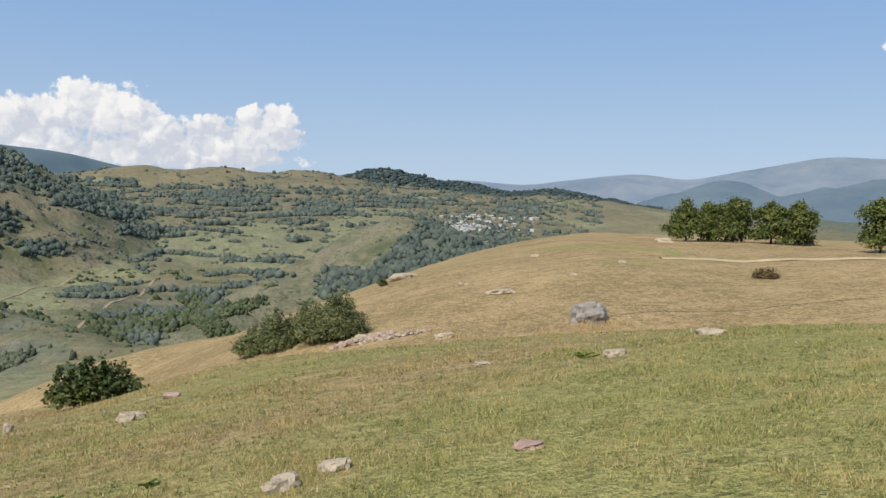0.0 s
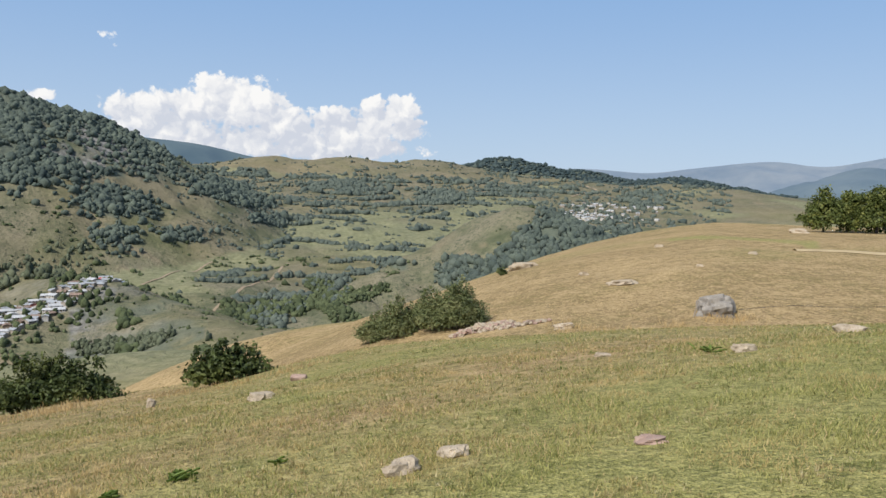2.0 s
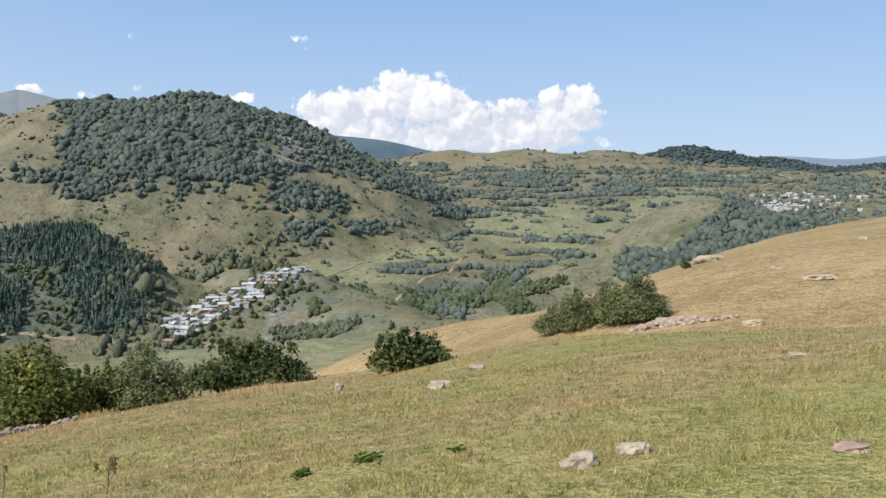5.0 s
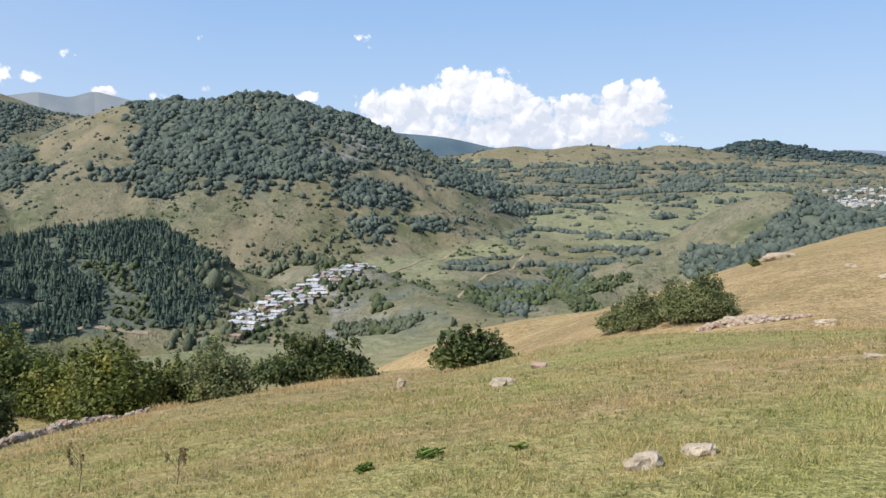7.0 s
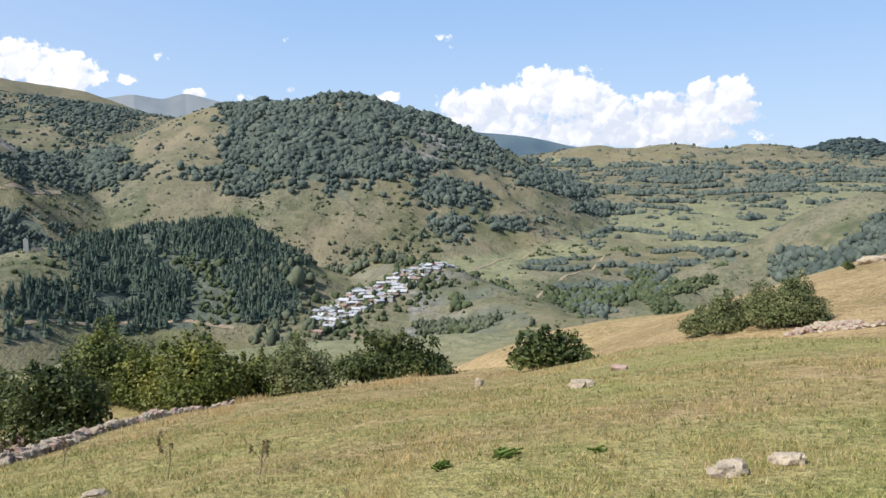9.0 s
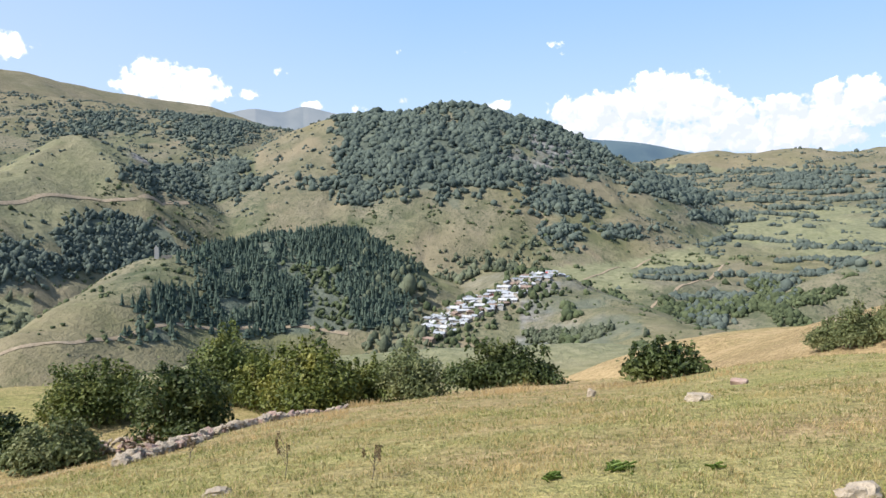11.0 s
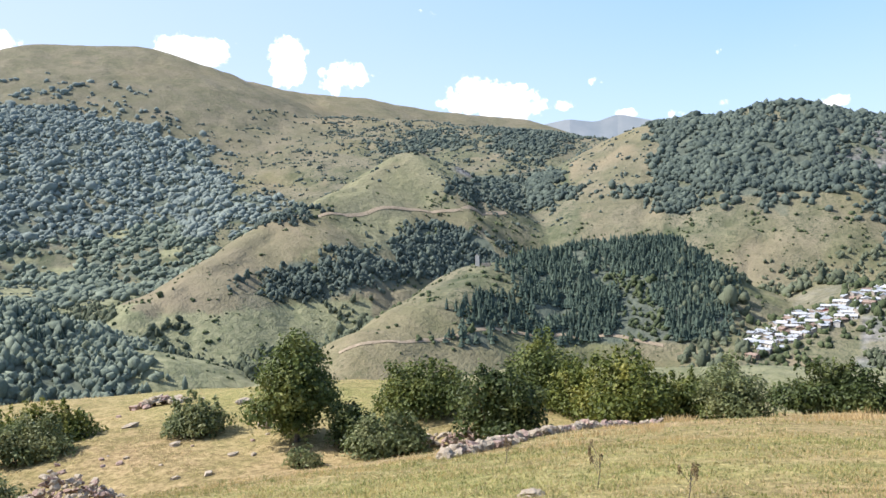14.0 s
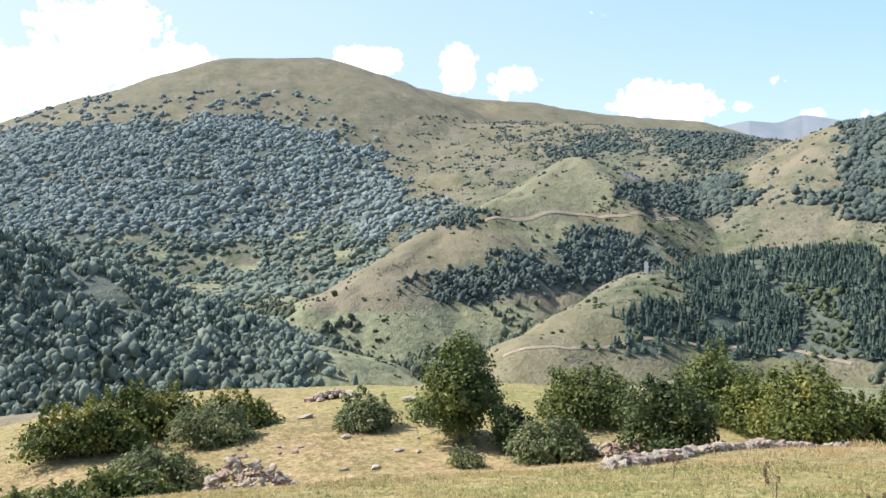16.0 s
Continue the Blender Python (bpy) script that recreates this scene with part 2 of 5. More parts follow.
def land(x, y):
    """Height of the ground, and which ridge each place belongs to (-1: the near meadow, -2: the valley floor)."""
    r = np.hypot(x, y)
    bear = np.degrees(np.arctan2(-x, y))
    dip = 0.45 * np.exp(-((bear - 5) / 9) ** 2) * np.clip((r - 11) / 16, 0, 1) + 0.6 * np.clip((bear - 33) / 7, 0, 1) * np.clip((r - 17) / 7, 0, 1)
    heights = [-0.11 * y + 0.13 * x - 0.0015 * y * y - 0.0045 * x * x - dip * (y > 0)]
    valley = -14 - 0.33 * np.maximum(r - 40, 0)
    floor_z = -152 + 0.02 * np.maximum(r - 900, 0) * (r < 4000)
    heights.append(np.maximum(valley, floor_z))
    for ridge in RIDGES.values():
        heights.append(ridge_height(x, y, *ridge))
    h = np.stack(heights)
    soft = 0.25 + 0.004 * np.minimum(r, 3000)
    top = h.max(0)
    which = h.argmax(0)
    z = top + soft * np.log(np.exp(np.maximum((h - top) / soft, -40)).sum(0))
    amp = np.clip((r - 150) / 600, 0, 1)
    z = z + amp * (7 * rough(x, y, 260, 3, 4) + 1.6 * rough(x, y, 40, 9, 2)) + np.clip((r - 3) / 30, 0, 1) * 0.16 * rough(x, y, 7, 5, 3)
    gully = 1 - np.abs(rough(x + 18 * wave(x, y, 60, 17), y, 120, 15, 3))
    z = z - np.clip((r - 420) / 500, 0, 1) * 7.5 * np.clip(gully, 0, 1) ** 3 * (r < 3400) + np.clip((r - 500) / 500, 0, 1) * 3.0
    z = z + np.clip((r - 2500) / 1500, 0, 1) * 10 * rough(x, y, 420, 21, 4)
    return z, which - 2


def ground_z(x, y):
    return float(land(np.array([float(x)]), np.array([float(y)]))[0][0])




# ---- materials ----
def material(name):
    m = bpy.data.materials.new(name)
    m.use_nodes = True
    nt = m.node_tree
    return m, nt, nt.nodes["Principled BSDF"]


def node(nt, kind, **values):
    nd = nt.nodes.new(kind)
    for key, value in values.items():
        if key == "op":
            nd.operation = value
        elif key == "blend":
            nd.blend_type = value
        else:
            nd.inputs[key.replace("_", " ")].default_value = value
    return nd


def noise_node(nt, scale, detail=4.0, rough_=0.6, coord=None):
    nd = node(nt, "ShaderNodeTexNoise", Scale=scale, Detail=detail, Roughness=rough_)
    if coord is not None:
        nt.links.new(coord, nd.inputs["Vector"])
    return nd.outputs["Fac"]


def mix(nt, fac, a, b):
    nd = nt.nodes.new("ShaderNodeMix")
    nd.data_type = "RGBA"
    for sock, value in ((nd.inputs[0], fac), (nd.inputs[6], a), (nd.inputs[7], b)):
        if isinstance(value, (int, float)):
            sock.default_value = value
        elif isinstance(value, tuple):
            sock.default_value = (*value, 1)
        else:
            nt.links.new(value, sock)
    return nd.outputs[2]


def ramp(nt, value, lo, hi, out_lo=0.0, out_hi=1.0):
    nd = nt.nodes.new("ShaderNodeMapRange")
    nd.inputs[1].default_value, nd.inputs[2].default_value, nd.inputs[3].default_value, nd.inputs[4].default_value = lo, hi, out_lo, out_hi
    nt.links.new(value, nd.inputs[0])
    return nd.outputs[0]


def calc(nt, op, a, b=0.0, c=None):
    nd = nt.nodes.new("ShaderNodeMath")
    nd.operation = op
    for sock, value in zip(nd.inputs, (a, b) if c is None else (a, b, c)):
        if isinstance(value, (int, float)):
            sock.default_value = value
        else:
            nt.links.new(value, sock)
    return nd.outputs[0]


def bump(nt, bsdf, height, strength, dist):
    nd = node(nt, "ShaderNodeBump", Strength=strength, Distance=dist)
    nt.links.new(height, nd.inputs["Height"])
    nt.links.new(nd.outputs[0], bsdf.inputs["Normal"])


def place_coord(nt):
    return nt.nodes.new("ShaderNodeNewGeometry").outputs["Position"]


def ground_material():
    m, nt, b = material("turf_and_soil")
    co = place_coord(nt)
    att = nt.nodes.new("ShaderNodeAttribute")
    att.attribute_name = "cover"
    sep = nt.nodes.new("ShaderNodeSeparateColor")
    nt.links.new(att.outputs["Color"], sep.inputs[0])
    att2 = nt.nodes.new("ShaderNodeAttribute")
    att2.attribute_name = "cover_more"
    sep2 = nt.nodes.new("ShaderNodeSeparateColor")
    nt.links.new(att2.outputs["Color"], sep2.inputs[0])
    fine, mid, wide, huge = noise_node(nt, 14, 3, 0.7, co), noise_node(nt, 1.3, 4, 0.65, co), noise_node(nt, 0.12, 4, 0.6, co), noise_node(nt, 0.012, 5, 0.65, co)
    hair = noise_node(nt, 55, 2, 0.7, co)
    tuft = noise_node(nt, 4.5, 3, 0.7, co)
    grain = calc(nt, "MULTIPLY_ADD", fine, 0.34, calc(nt, "MULTIPLY_ADD", hair, 0.38, calc(nt, "MULTIPLY_ADD", tuft, 0.17, calc(nt, "MULTIPLY", mid, 0.11))))
    green = mix(nt, ramp(nt, grain, 0.42, 0.58), (0.112, 0.118, 0.036), (0.42, 0.39, 0.15))
    swath = nt.nodes.new("ShaderNodeMapping")
    swath.inputs["Rotation"].default_value, swath.inputs["Scale"].default_value = (0, 0, 0.35), (0.16, 0.6, 0.5)
    nt.links.new(co, swath.inputs["Vector"])
    rows = noise_node(nt, 1.0, 4, 0.6, swath.outputs[0])
    hayed = calc(nt, "MULTIPLY_ADD", rows, 0.12, calc(nt, "MULTIPLY_ADD", mid, 0.26, calc(nt, "MULTIPLY_ADD", tuft, 0.44, calc(nt, "MULTIPLY", wide, 0.18))))
    dry = mix(nt, ramp(nt, hayed, 0.43, 0.57), (0.195, 0.137, 0.068), (0.455, 0.340, 0.178))
    patch = calc(nt, "MULTIPLY_ADD", mid, 0.7, calc(nt, "MULTIPLY_ADD", wide, 0.5, calc(nt, "MULTIPLY", huge, 0.35)))
    dryness = calc(nt, "ADD", sep.outputs[0], ramp(nt, patch, 0.45, 1.1, -0.5, 0.5))
    turf = mix(nt, dryness, green, dry)
    mottle = noise_node(nt, 0.035, 5, 0.7, co)
    hill = mix(nt, ramp(nt, mottle, 0.36, 0.62), (0.074, 0.090, 0.050), (0.178, 0.176, 0.108))
    hill = mix(nt, ramp(nt, huge, 0.42, 0.62, 0, 0.7), hill, (0.230, 0.203, 0.146))
    speck = noise_node(nt, 0.28, 3, 0.75, co)
    hill = mix(nt, ramp(nt, speck, 0.50, 0.64, 0, 0.75), hill, (0.058, 0.071, 0.045))
    heath = calc(nt, "MULTIPLY", ramp(nt, noise_node(nt, 0.085, 4, 0.75, co), 0.53, 0.585, 0, 0.8), ramp(nt, mottle, 0.40, 0.56))
    hill = mix(nt, heath, hill, (0.058, 0.074, 0.046))
    turf = mix(nt, sep.outputs[1], turf, hill)
    earth_and_haze = mix(nt, mid, (0.175, 0.142, 0.092), (0.30, 0.252, 0.168))
    turf = mix(nt, sep.outputs[2], turf, earth_and_haze)
    stone = mix(nt, ramp(nt, wide, 0.35, 0.65), (0.085, 0.084, 0.084), (0.31, 0.30, 0.29))
    turf = mix(nt, sep2.outputs[0], turf, stone)
    wood = mix(nt, ramp(nt, wide, 0.35, 0.65), (0.080, 0.098, 0.082), (0.135, 0.158, 0.120))
    turf = mix(nt, sep2.outputs[1], turf, wood)
    field = mix(nt, ramp(nt, wide, 0.35, 0.65), (0.160, 0.174, 0.096), (0.27, 0.268, 0.158))
    turf = mix(nt, sep2.outputs[2], turf, field)
    nt.links.new(turf, b.inputs["Base Color"])
    b.inputs["Roughness"].default_value = 0.95
    b.inputs["Specular IOR Level"].default_value = 0.1
    near_h = calc(nt, "MULTIPLY", calc(nt, "MULTIPLY_ADD", fine, 0.7, calc(nt, "MULTIPLY_ADD", tuft, 0.7, calc(nt, "MULTIPLY", mid, 0.35))), 0.10)
    far_h = calc(nt, "MULTIPLY", calc(nt, "MULTIPLY_ADD", mottle, 6.0, calc(nt, "MULTIPLY", speck, 0.5)), sep.outputs[1])
    bump(nt, b, calc(nt, "ADD", near_h, far_h), 1.0, 1.0)
    return m


def leaf_material(name, dark, light, tip=None, through_=0.35):
    m, nt, b = material(name)
    rnd = nt.nodes.new("ShaderNodeNewGeometry").outputs["Random Per Island"]
    col = mix(nt, rnd, dark, light)
    if tip:
        col = mix(nt, ramp(nt, noise_node(nt, 0.9, 2, 0.5, place_coord(nt)), 0.5, 0.65), col, tip)
    nt.links.new(col, b.inputs["Base Color"])
    b.inputs["Roughness"].default_value = 0.55
    b.inputs["Specular IOR Level"].default_value = 0.3
    trans = nt.nodes.new("ShaderNodeBsdfTranslucent")
    nt.links.new(col, trans.inputs[0])
    ms = nt.nodes.new("ShaderNodeMixShader")
    ms.inputs[0].default_value = through_
    nt.links.new(b.outputs[0], ms.inputs[1])
    nt.links.new(trans.outputs[0], ms.inputs[2])
    nt.links.new(ms.outputs[0], nt.nodes["Material Output"].inputs[0])
    return m


def clump_material(name, dark, light, grain=0.6):
    """Crowns seen from far: each with its own tone, and a leafy relief."""
    m, nt, b = material(name)
    rnd = nt.nodes.new("ShaderNodeNewGeometry").outputs["Random Per Island"]
    co = place_coord(nt)
    n1 = noise_node(nt, grain, 3, 0.7, co)
    stand = noise_node(nt, 0.022, 3, 0.6, co)
    tone_ = calc(nt, "MULTIPLY_ADD", stand, 1.1, calc(nt, "MULTIPLY_ADD", n1, 0.8, calc(nt, "MULTIPLY_ADD", rnd, 0.6, -0.80)))
    col = mix(nt, tone_, dark, light)
    nt.links.new(col, b.inputs["Base Color"])
    b.inputs["Roughness"].default_value = 0.9
    b.inputs["Specular IOR Level"].default_value = 0.1
    bump(nt, b, n1, 1.0, 1.2)
    return m


def stone_material(name, dark, light, stain, scale=4.0):
    m, nt, b = material(name)
    tc = nt.nodes.new("ShaderNodeTexCoord").outputs["Object"]
    rnd = nt.nodes.new("ShaderNodeObjectInfo").outputs["Random"]
    n1, n2 = noise_node(nt, scale, 5, 0.65, tc), noise_node(nt, scale * 7, 3, 0.7, tc)
    col = mix(nt, ramp(nt, n1, 0.3, 0.7), dark, light)
    col = mix(nt, ramp(nt, n2, 0.55, 0.75, 0, 0.8), col, stain)
    col = mix(nt, calc(nt, "MULTIPLY", rnd, 0.45), col, dark)
    nt.links.new(col, b.inputs["Base Color"])
    b.inputs["Roughness"].default_value = 0.9
    bump(nt, b, calc(nt, "MULTIPLY_ADD", n2, 0.4, n1), 0.8, 0.05)
    return m


def plain_material(name, dark, light, scale=3.0, roughness=0.8, metal=0.0, vary=0.0):
    m, nt, b = material(name)
    tc = nt.nodes.new("ShaderNodeTexCoord").outputs["Object"]
    n1 = noise_node(nt, scale, 4, 0.65, tc)
    col = mix(nt, ramp(nt, n1, 0.3, 0.7), dark, light)
    if vary:
        rnd = nt.nodes.new("ShaderNodeObjectInfo").outputs["Random"]
        col = mix(nt, calc(nt, "MULTIPLY", rnd, vary), col, dark)
    nt.links.new(col, b.inputs["Base Color"])
    b.inputs["Roughness"].default_value, b.inputs["Metallic"].default_value = roughness, metal
    return m


GROUND = ground_material()
HAZEL = leaf_material("hazel_leaves", (0.046, 0.066, 0.017), (0.148, 0.183, 0.047), (0.21, 0.226, 0.06), 0.3)
DARK_LEAF = leaf_material("dark_leaves", (0.026, 0.041, 0.012), (0.082, 0.110, 0.030), (0.125, 0.145, 0.042), 0.25)
PALE_LEAF = leaf_material("grey_green_leaves", (0.080, 0.102, 0.040), (0.215, 0.245, 0.102), (0.26, 0.268, 0.118), 0.36)
YELLOW_LEAF = leaf_material("yellow_green_leaves", (0.046, 0.066, 0.013), (0.165, 0.19, 0.038), (0.25, 0.24, 0.05), 0.3)
def tuft_material():
    """Tufts of mixed grass: whole tufts are green, yellow or bleached, each blade a little its own."""
    m, nt, b = material("grass_tufts")
    rnd = nt.nodes.new("ShaderNodeNewGeometry").outputs["Random Per Island"]
    co = place_coord(nt)
    lush, pale = noise_node(nt, 2.6, 3, 0.75, co), noise_node(nt, 7.0, 2, 0.7, co)
    col = mix(nt, rnd, (0.125, 0.150, 0.042), (0.34, 0.345, 0.125))
    col = mix(nt, ramp(nt, lush, 0.42, 0.60), col, mix(nt, rnd, (0.32, 0.255, 0.115), (0.54, 0.43, 0.225)))
    col = mix(nt, ramp(nt, pale, 0.58, 0.68), col, (0.64, 0.55, 0.34))
    nt.links.new(col, b.inputs["Base Color"])
    b.inputs["Roughness"].default_value, b.inputs["Specular IOR Level"].default_value = 0.6, 0.2
    trans = nt.nodes.new("ShaderNodeBsdfTranslucent")
    nt.links.new(col, trans.inputs[0])
    ms = nt.nodes.new("ShaderNodeMixShader")
    ms.inputs[0].default_value = 0.4
    nt.links.new(b.outputs[0], ms.inputs[1])
    nt.links.new(trans.outputs[0], ms.inputs[2])
    nt.links.new(ms.outputs[0], nt.nodes["Material Output"].inputs[0])
    return m


TUFTS = tuft_material()
GRASS = leaf_material("grass_blades", (0.145, 0.17, 0.048), (0.50, 0.47, 0.17), (0.52, 0.41, 0.18), 0.4)
STRAW = leaf_material("straw_blades", (0.38, 0.27, 0.12), (0.68, 0.52, 0.28), (0.60, 0.43, 0.20), 0.4)
WEED = leaf_material("weed_leaves", (0.07, 0.12, 0.02), (0.18, 0.25, 0.05), None, 0.3)
DRY_LEAF = leaf_material("withered_leaves", (0.11, 0.075, 0.035), (0.26, 0.185, 0.09), None, 0.25)
BARK = plain_material("bark", (0.05, 0.04, 0.03), (0.14, 0.115, 0.09), 9)
WOOD_GREY = plain_material("weathered_wood", (0.16, 0.13, 0.10), (0.34, 0.29, 0.23), 12)
CABLE = plain_material("black_cable", (0.015, 0.015, 0.015), (0.03, 0.03, 0.03), 5, 0.5)
GREYSTONE = stone_material("grey_boulder", (0.17, 0.155, 0.135), (0.36, 0.335, 0.30), (0.11, 0.10, 0.085), 2.2)
LIMESTONE = stone_material("pale_limestone", (0.29, 0.235, 0.165), (0.58, 0.49, 0.375), (0.14, 0.115, 0.085), 7.0)
PINKSTONE = stone_material("pinkish_stone", (0.26, 0.17, 0.135), (0.50, 0.37, 0.30), (0.30, 0.25, 0.20))
# Paler than the leaves are: valley haze is mixed into the crowns.
HAZED_BROADWOOD = clump_material("hazed_broadleaf_crowns", (0.100, 0.126, 0.099), (0.240, 0.275, 0.204))
HILLWOOD = clump_material("hill_crowns", (0.049, 0.067, 0.062), (0.144, 0.173, 0.136))
# Lifted and blued: the haze over the mountain flank sits in this colour.
HAZY_FOREST = clump_material("hazy_forest_crowns", (0.158, 0.190, 0.176), (0.255, 0.292, 0.252))
FARWOOD = clump_material("far_forest_crowns", (0.030, 0.050, 0.056), (0.075, 0.10, 0.095))
FIRS = clump_material("fir_needles", (0.028, 0.048, 0.042), (0.115, 0.15, 0.11), 0.5)
WILLOWS = clump_material("willow_crowns", (0.05, 0.062, 0.04), (0.17, 0.19, 0.125))
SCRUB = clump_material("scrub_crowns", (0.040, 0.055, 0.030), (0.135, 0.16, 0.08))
# The scrub again, paled by the haze of distance put into its colour.
HAZY_SCRUB = clump_material("hazy_scrub_crowns", (0.064, 0.084, 0.076), (0.142, 0.168, 0.136))


# ---- meshes ----
def raw_mesh(name, verts, faces, mat, smooth=False):
    """A mesh from arrays: verts (n, 3), faces (m, 3 or 4)."""
    verts, faces = np.asarray(verts, np.float32), np.asarray(faces, np.int32)
    me = bpy.data.meshes.new(name)
    me.vertices.add(len(verts))
    me.vertices.foreach_set("co", verts.ravel())
    me.loops.add(faces.size)
    me.loops.foreach_set("vertex_index", faces.ravel())
    me.polygons.add(len(faces))
    me.polygons.foreach_set("loop_start", np.arange(0, faces.size, faces.shape[1], dtype=np.int32))
    me.update(calc_edges=True)
    me.polygons.foreach_set("use_smooth", np.full(len(faces), smooth, dtype=bool))
    me.materials.append(mat)
    return me


def part(name, bm, mat, parent, label=""):
    me = bpy.data.meshes.new(name)
    bm.to_mesh(me)
    bm.free()
    me.materials.append(mat)
    ob = new(name, me)
    ob.parent = parent
    return tagged(ob, label)


def child(name, me, parent, m=None, label=""):
    ob = new(name, me)
    ob.parent = parent
    if m is not None:
        ob.matrix_basis = m
    return tagged(ob, label)


def spread(base_v, base_f, centres, sizes, turns, heights=None, jitter=0.0, rng=None):
    """Many copies of one small shape, as arrays for one mesh."""
    k, nv = len(centres), len(base_v)
    v = np.repeat(base_v[None], k, 0).astype(np.float64)
    if jitter:
        v = v * (1 + jitter * (rng.random((k, nv, 1)) - 0.5) * 2)
    c, s = np.cos(turns)[:, None], np.sin(turns)[:, None]
    sx = sizes[:, None]
    sz = (sizes if heights is None else heights)[:, None]
    out = np.stack([(v[..., 0] * c - v[..., 1] * s) * sx, (v[..., 0] * s + v[..., 1] * c) * sx, v[..., 2] * sz], -1) + centres[:, None, :]
    f = (base_f[None] + (np.arange(k) * nv)[:, None, None]).reshape(-1, base_f.shape[1])
    return out.reshape(-1, 3), f


def ball_arrays(sub):
    bm = bmesh.new()
    bmesh.ops.create_icosphere(bm, subdivisions=sub, radius=1)
    bm.verts.ensure_lookup_table()
    v = np.array([x.co[:] for x in bm.verts])
    f = np.array([[q.index for q in x.verts] for x in bm.faces])
    bm.free()
    return v, f


BALL1, BALL2 = ball_arrays(1), ball_arrays(2)
LOBED = (np.concatenate([BALL1[0] * 0.78 + (0.28, 0.05, -0.22), BALL1[0] * (0.66, 0.66, 0.74) + (-0.30, -0.1, 0.24)]), np.concatenate([BALL1[1], BALL1[1] + len(BALL1[0])]))


# ---- the ground, one sheet to the horizon ----
def smooth_step(v, lo, hi):
    t = np.clip((v - lo) / (hi - lo), 0, 1)
    return t * t * (3 - 2 * t)


ID = {name: i for i, name in enumerate(RIDGE_NAMES)}
ID["meadow"], ID["valley"] = -2, -1


def polar(x, y):
    return np.degrees(np.arctan2(-x, y)), np.hypot(x, y)


def covers(x, y, z, which):
    """What grows where: dryness, hill pasture, bare soil with far haze; rock, wood floor, green field."""
    bear, r = polar(x, y)
    near = which < 0
    u, v = x * 0.94 + y * 0.34, -x * 0.34 + y * 0.94
    streak = rough(u * 0.22, v, 3.2, 31, 3)
    dry = 0.38 + 0.58 * streak + 0.40 * rough(x, y, 14, 33, 3)
    dry += 0.35 * np.exp(-((bear + 6) / 7) ** 2 - ((r - 10.3) / 1.0) ** 2) - 0.75 * np.exp(-((bear + 2.5) / 5) ** 2 - ((r - 13.0) / 1.1) ** 2) - 0.5 * np.exp(-((bear - 14) / 5) ** 2 - ((r - 14.5) / 1.0) ** 2)
    dry += 0.40 * smooth_step(bear, -6, 12) * smooth_step(r, 9, 17) + 0.22 * smooth_step(bear, -4, 22)
    dry -= 0.18 * smooth_step(-bear, 10, 35)
    hay = which == ID["hay_hill"]
    dry = np.where(hay | (which == ID["shoulder"]), 0.95 + 0.35 * rough(u * 0.3, v, 9, 35, 3), dry)
    dry = np.where(hay & (np.abs(r - 100 - 0.5 * (bear + 32)) < 3.5) & (bear > -37.5) & (bear < -28), 0.15, dry)
    dry = np.where(which == ID["terrace"], 0.62 + 0.4 * rough(x, y, 9, 37, 3), dry)
    far = smooth_step(r, 170, 420)
    hill = far * (1 - 0.25 * np.clip(rough(x, y, 300, 39, 3), 0, 1))
    dry = np.where(r > 170, 0.55 + 0.5 * rough(x, y, 120, 41, 4) + 0.25 * smooth_step(z, -20, 120), dry)
    straw = (which == ID["big_mountain"]) | (which == ID["saddle"]) | (which == ID["cone_hill"]) | (which == ID["village_spur"])
    dry = np.where(straw & (r > 170), dry + 0.15, dry)
    earth_and_haze = 0.9 * smooth_step(rough(x, y, 60, 43, 3), 0.95, 1.25) * far
    earth_and_haze = np.maximum(earth_and_haze, np.where(which == ID["ploughed_bench"], 0.85, 0))
    high = (which == ID["big_mountain"]) | (which == ID["saddle"])
    earth_and_haze = np.maximum(earth_and_haze, np.where(high, 0.32 * smooth_step(z + 60 * rough(x, y, 500, 53, 3), 60, 260), 0))
    cliff = (which == ID["wood_hill"]) & (bear > 7.2) & (bear < 13.8) & (z > 26) & (z < 140)
    rock = np.where(cliff, 0.9 * smooth_step(rough(x, y, 60, 45, 4) + 0.6, 0.1, 0.5), 0)
    rock = np.maximum(rock, np.where((which == ID["cone_hill"]) & (bear < 41) & (z > 45), smooth_step(rough(x, y, 60, 46, 3), 0.2, 0.6), 0))
    rock = np.maximum(rock, np.where((which == ID["village_spur"]) & (bear > 6), 0.25 * smooth_step(rough(x, y, 40, 47, 3), 0.1, 0.6), 0))
    el = np.degrees(np.arctan2(z - 1.6, np.maximum(r, 1)))
    bare = np.where((which == ID["village_spur"]) | (which == ID["fir_spur"]) | (which == ID["gully_spur"]), 0.3, 0.0)
    bare = np.where((which == ID["wood_hill"]) & (z < 25), 0.5, bare)
    bare = np.where((which == ID["knob"]) & (bear > -17.5), 0.6, bare)
    bare = np.where((which == ID["terraced_slope"]) & ((r > 2000) | (bear < -18)), 0.4, bare)
    bare = np.where(which == ID["cone_hill"], np.where(bear > 44, 0.3, 0.35), bare)
    bare = np.where((which == ID["wood_hill"]) & (bear > 23.9) & (bear < 30), 1.0, bare)
    bare = np.where((which == ID["saddle"]) | (which == ID["terraced_slope"]) & (bare == 0), 0.22, bare)
    earth_and_haze = np.maximum(earth_and_haze, 0.8 * bare * smooth_step(rough(x, y, 110, 55, 4) + 0.05, -0.1, 0.75))
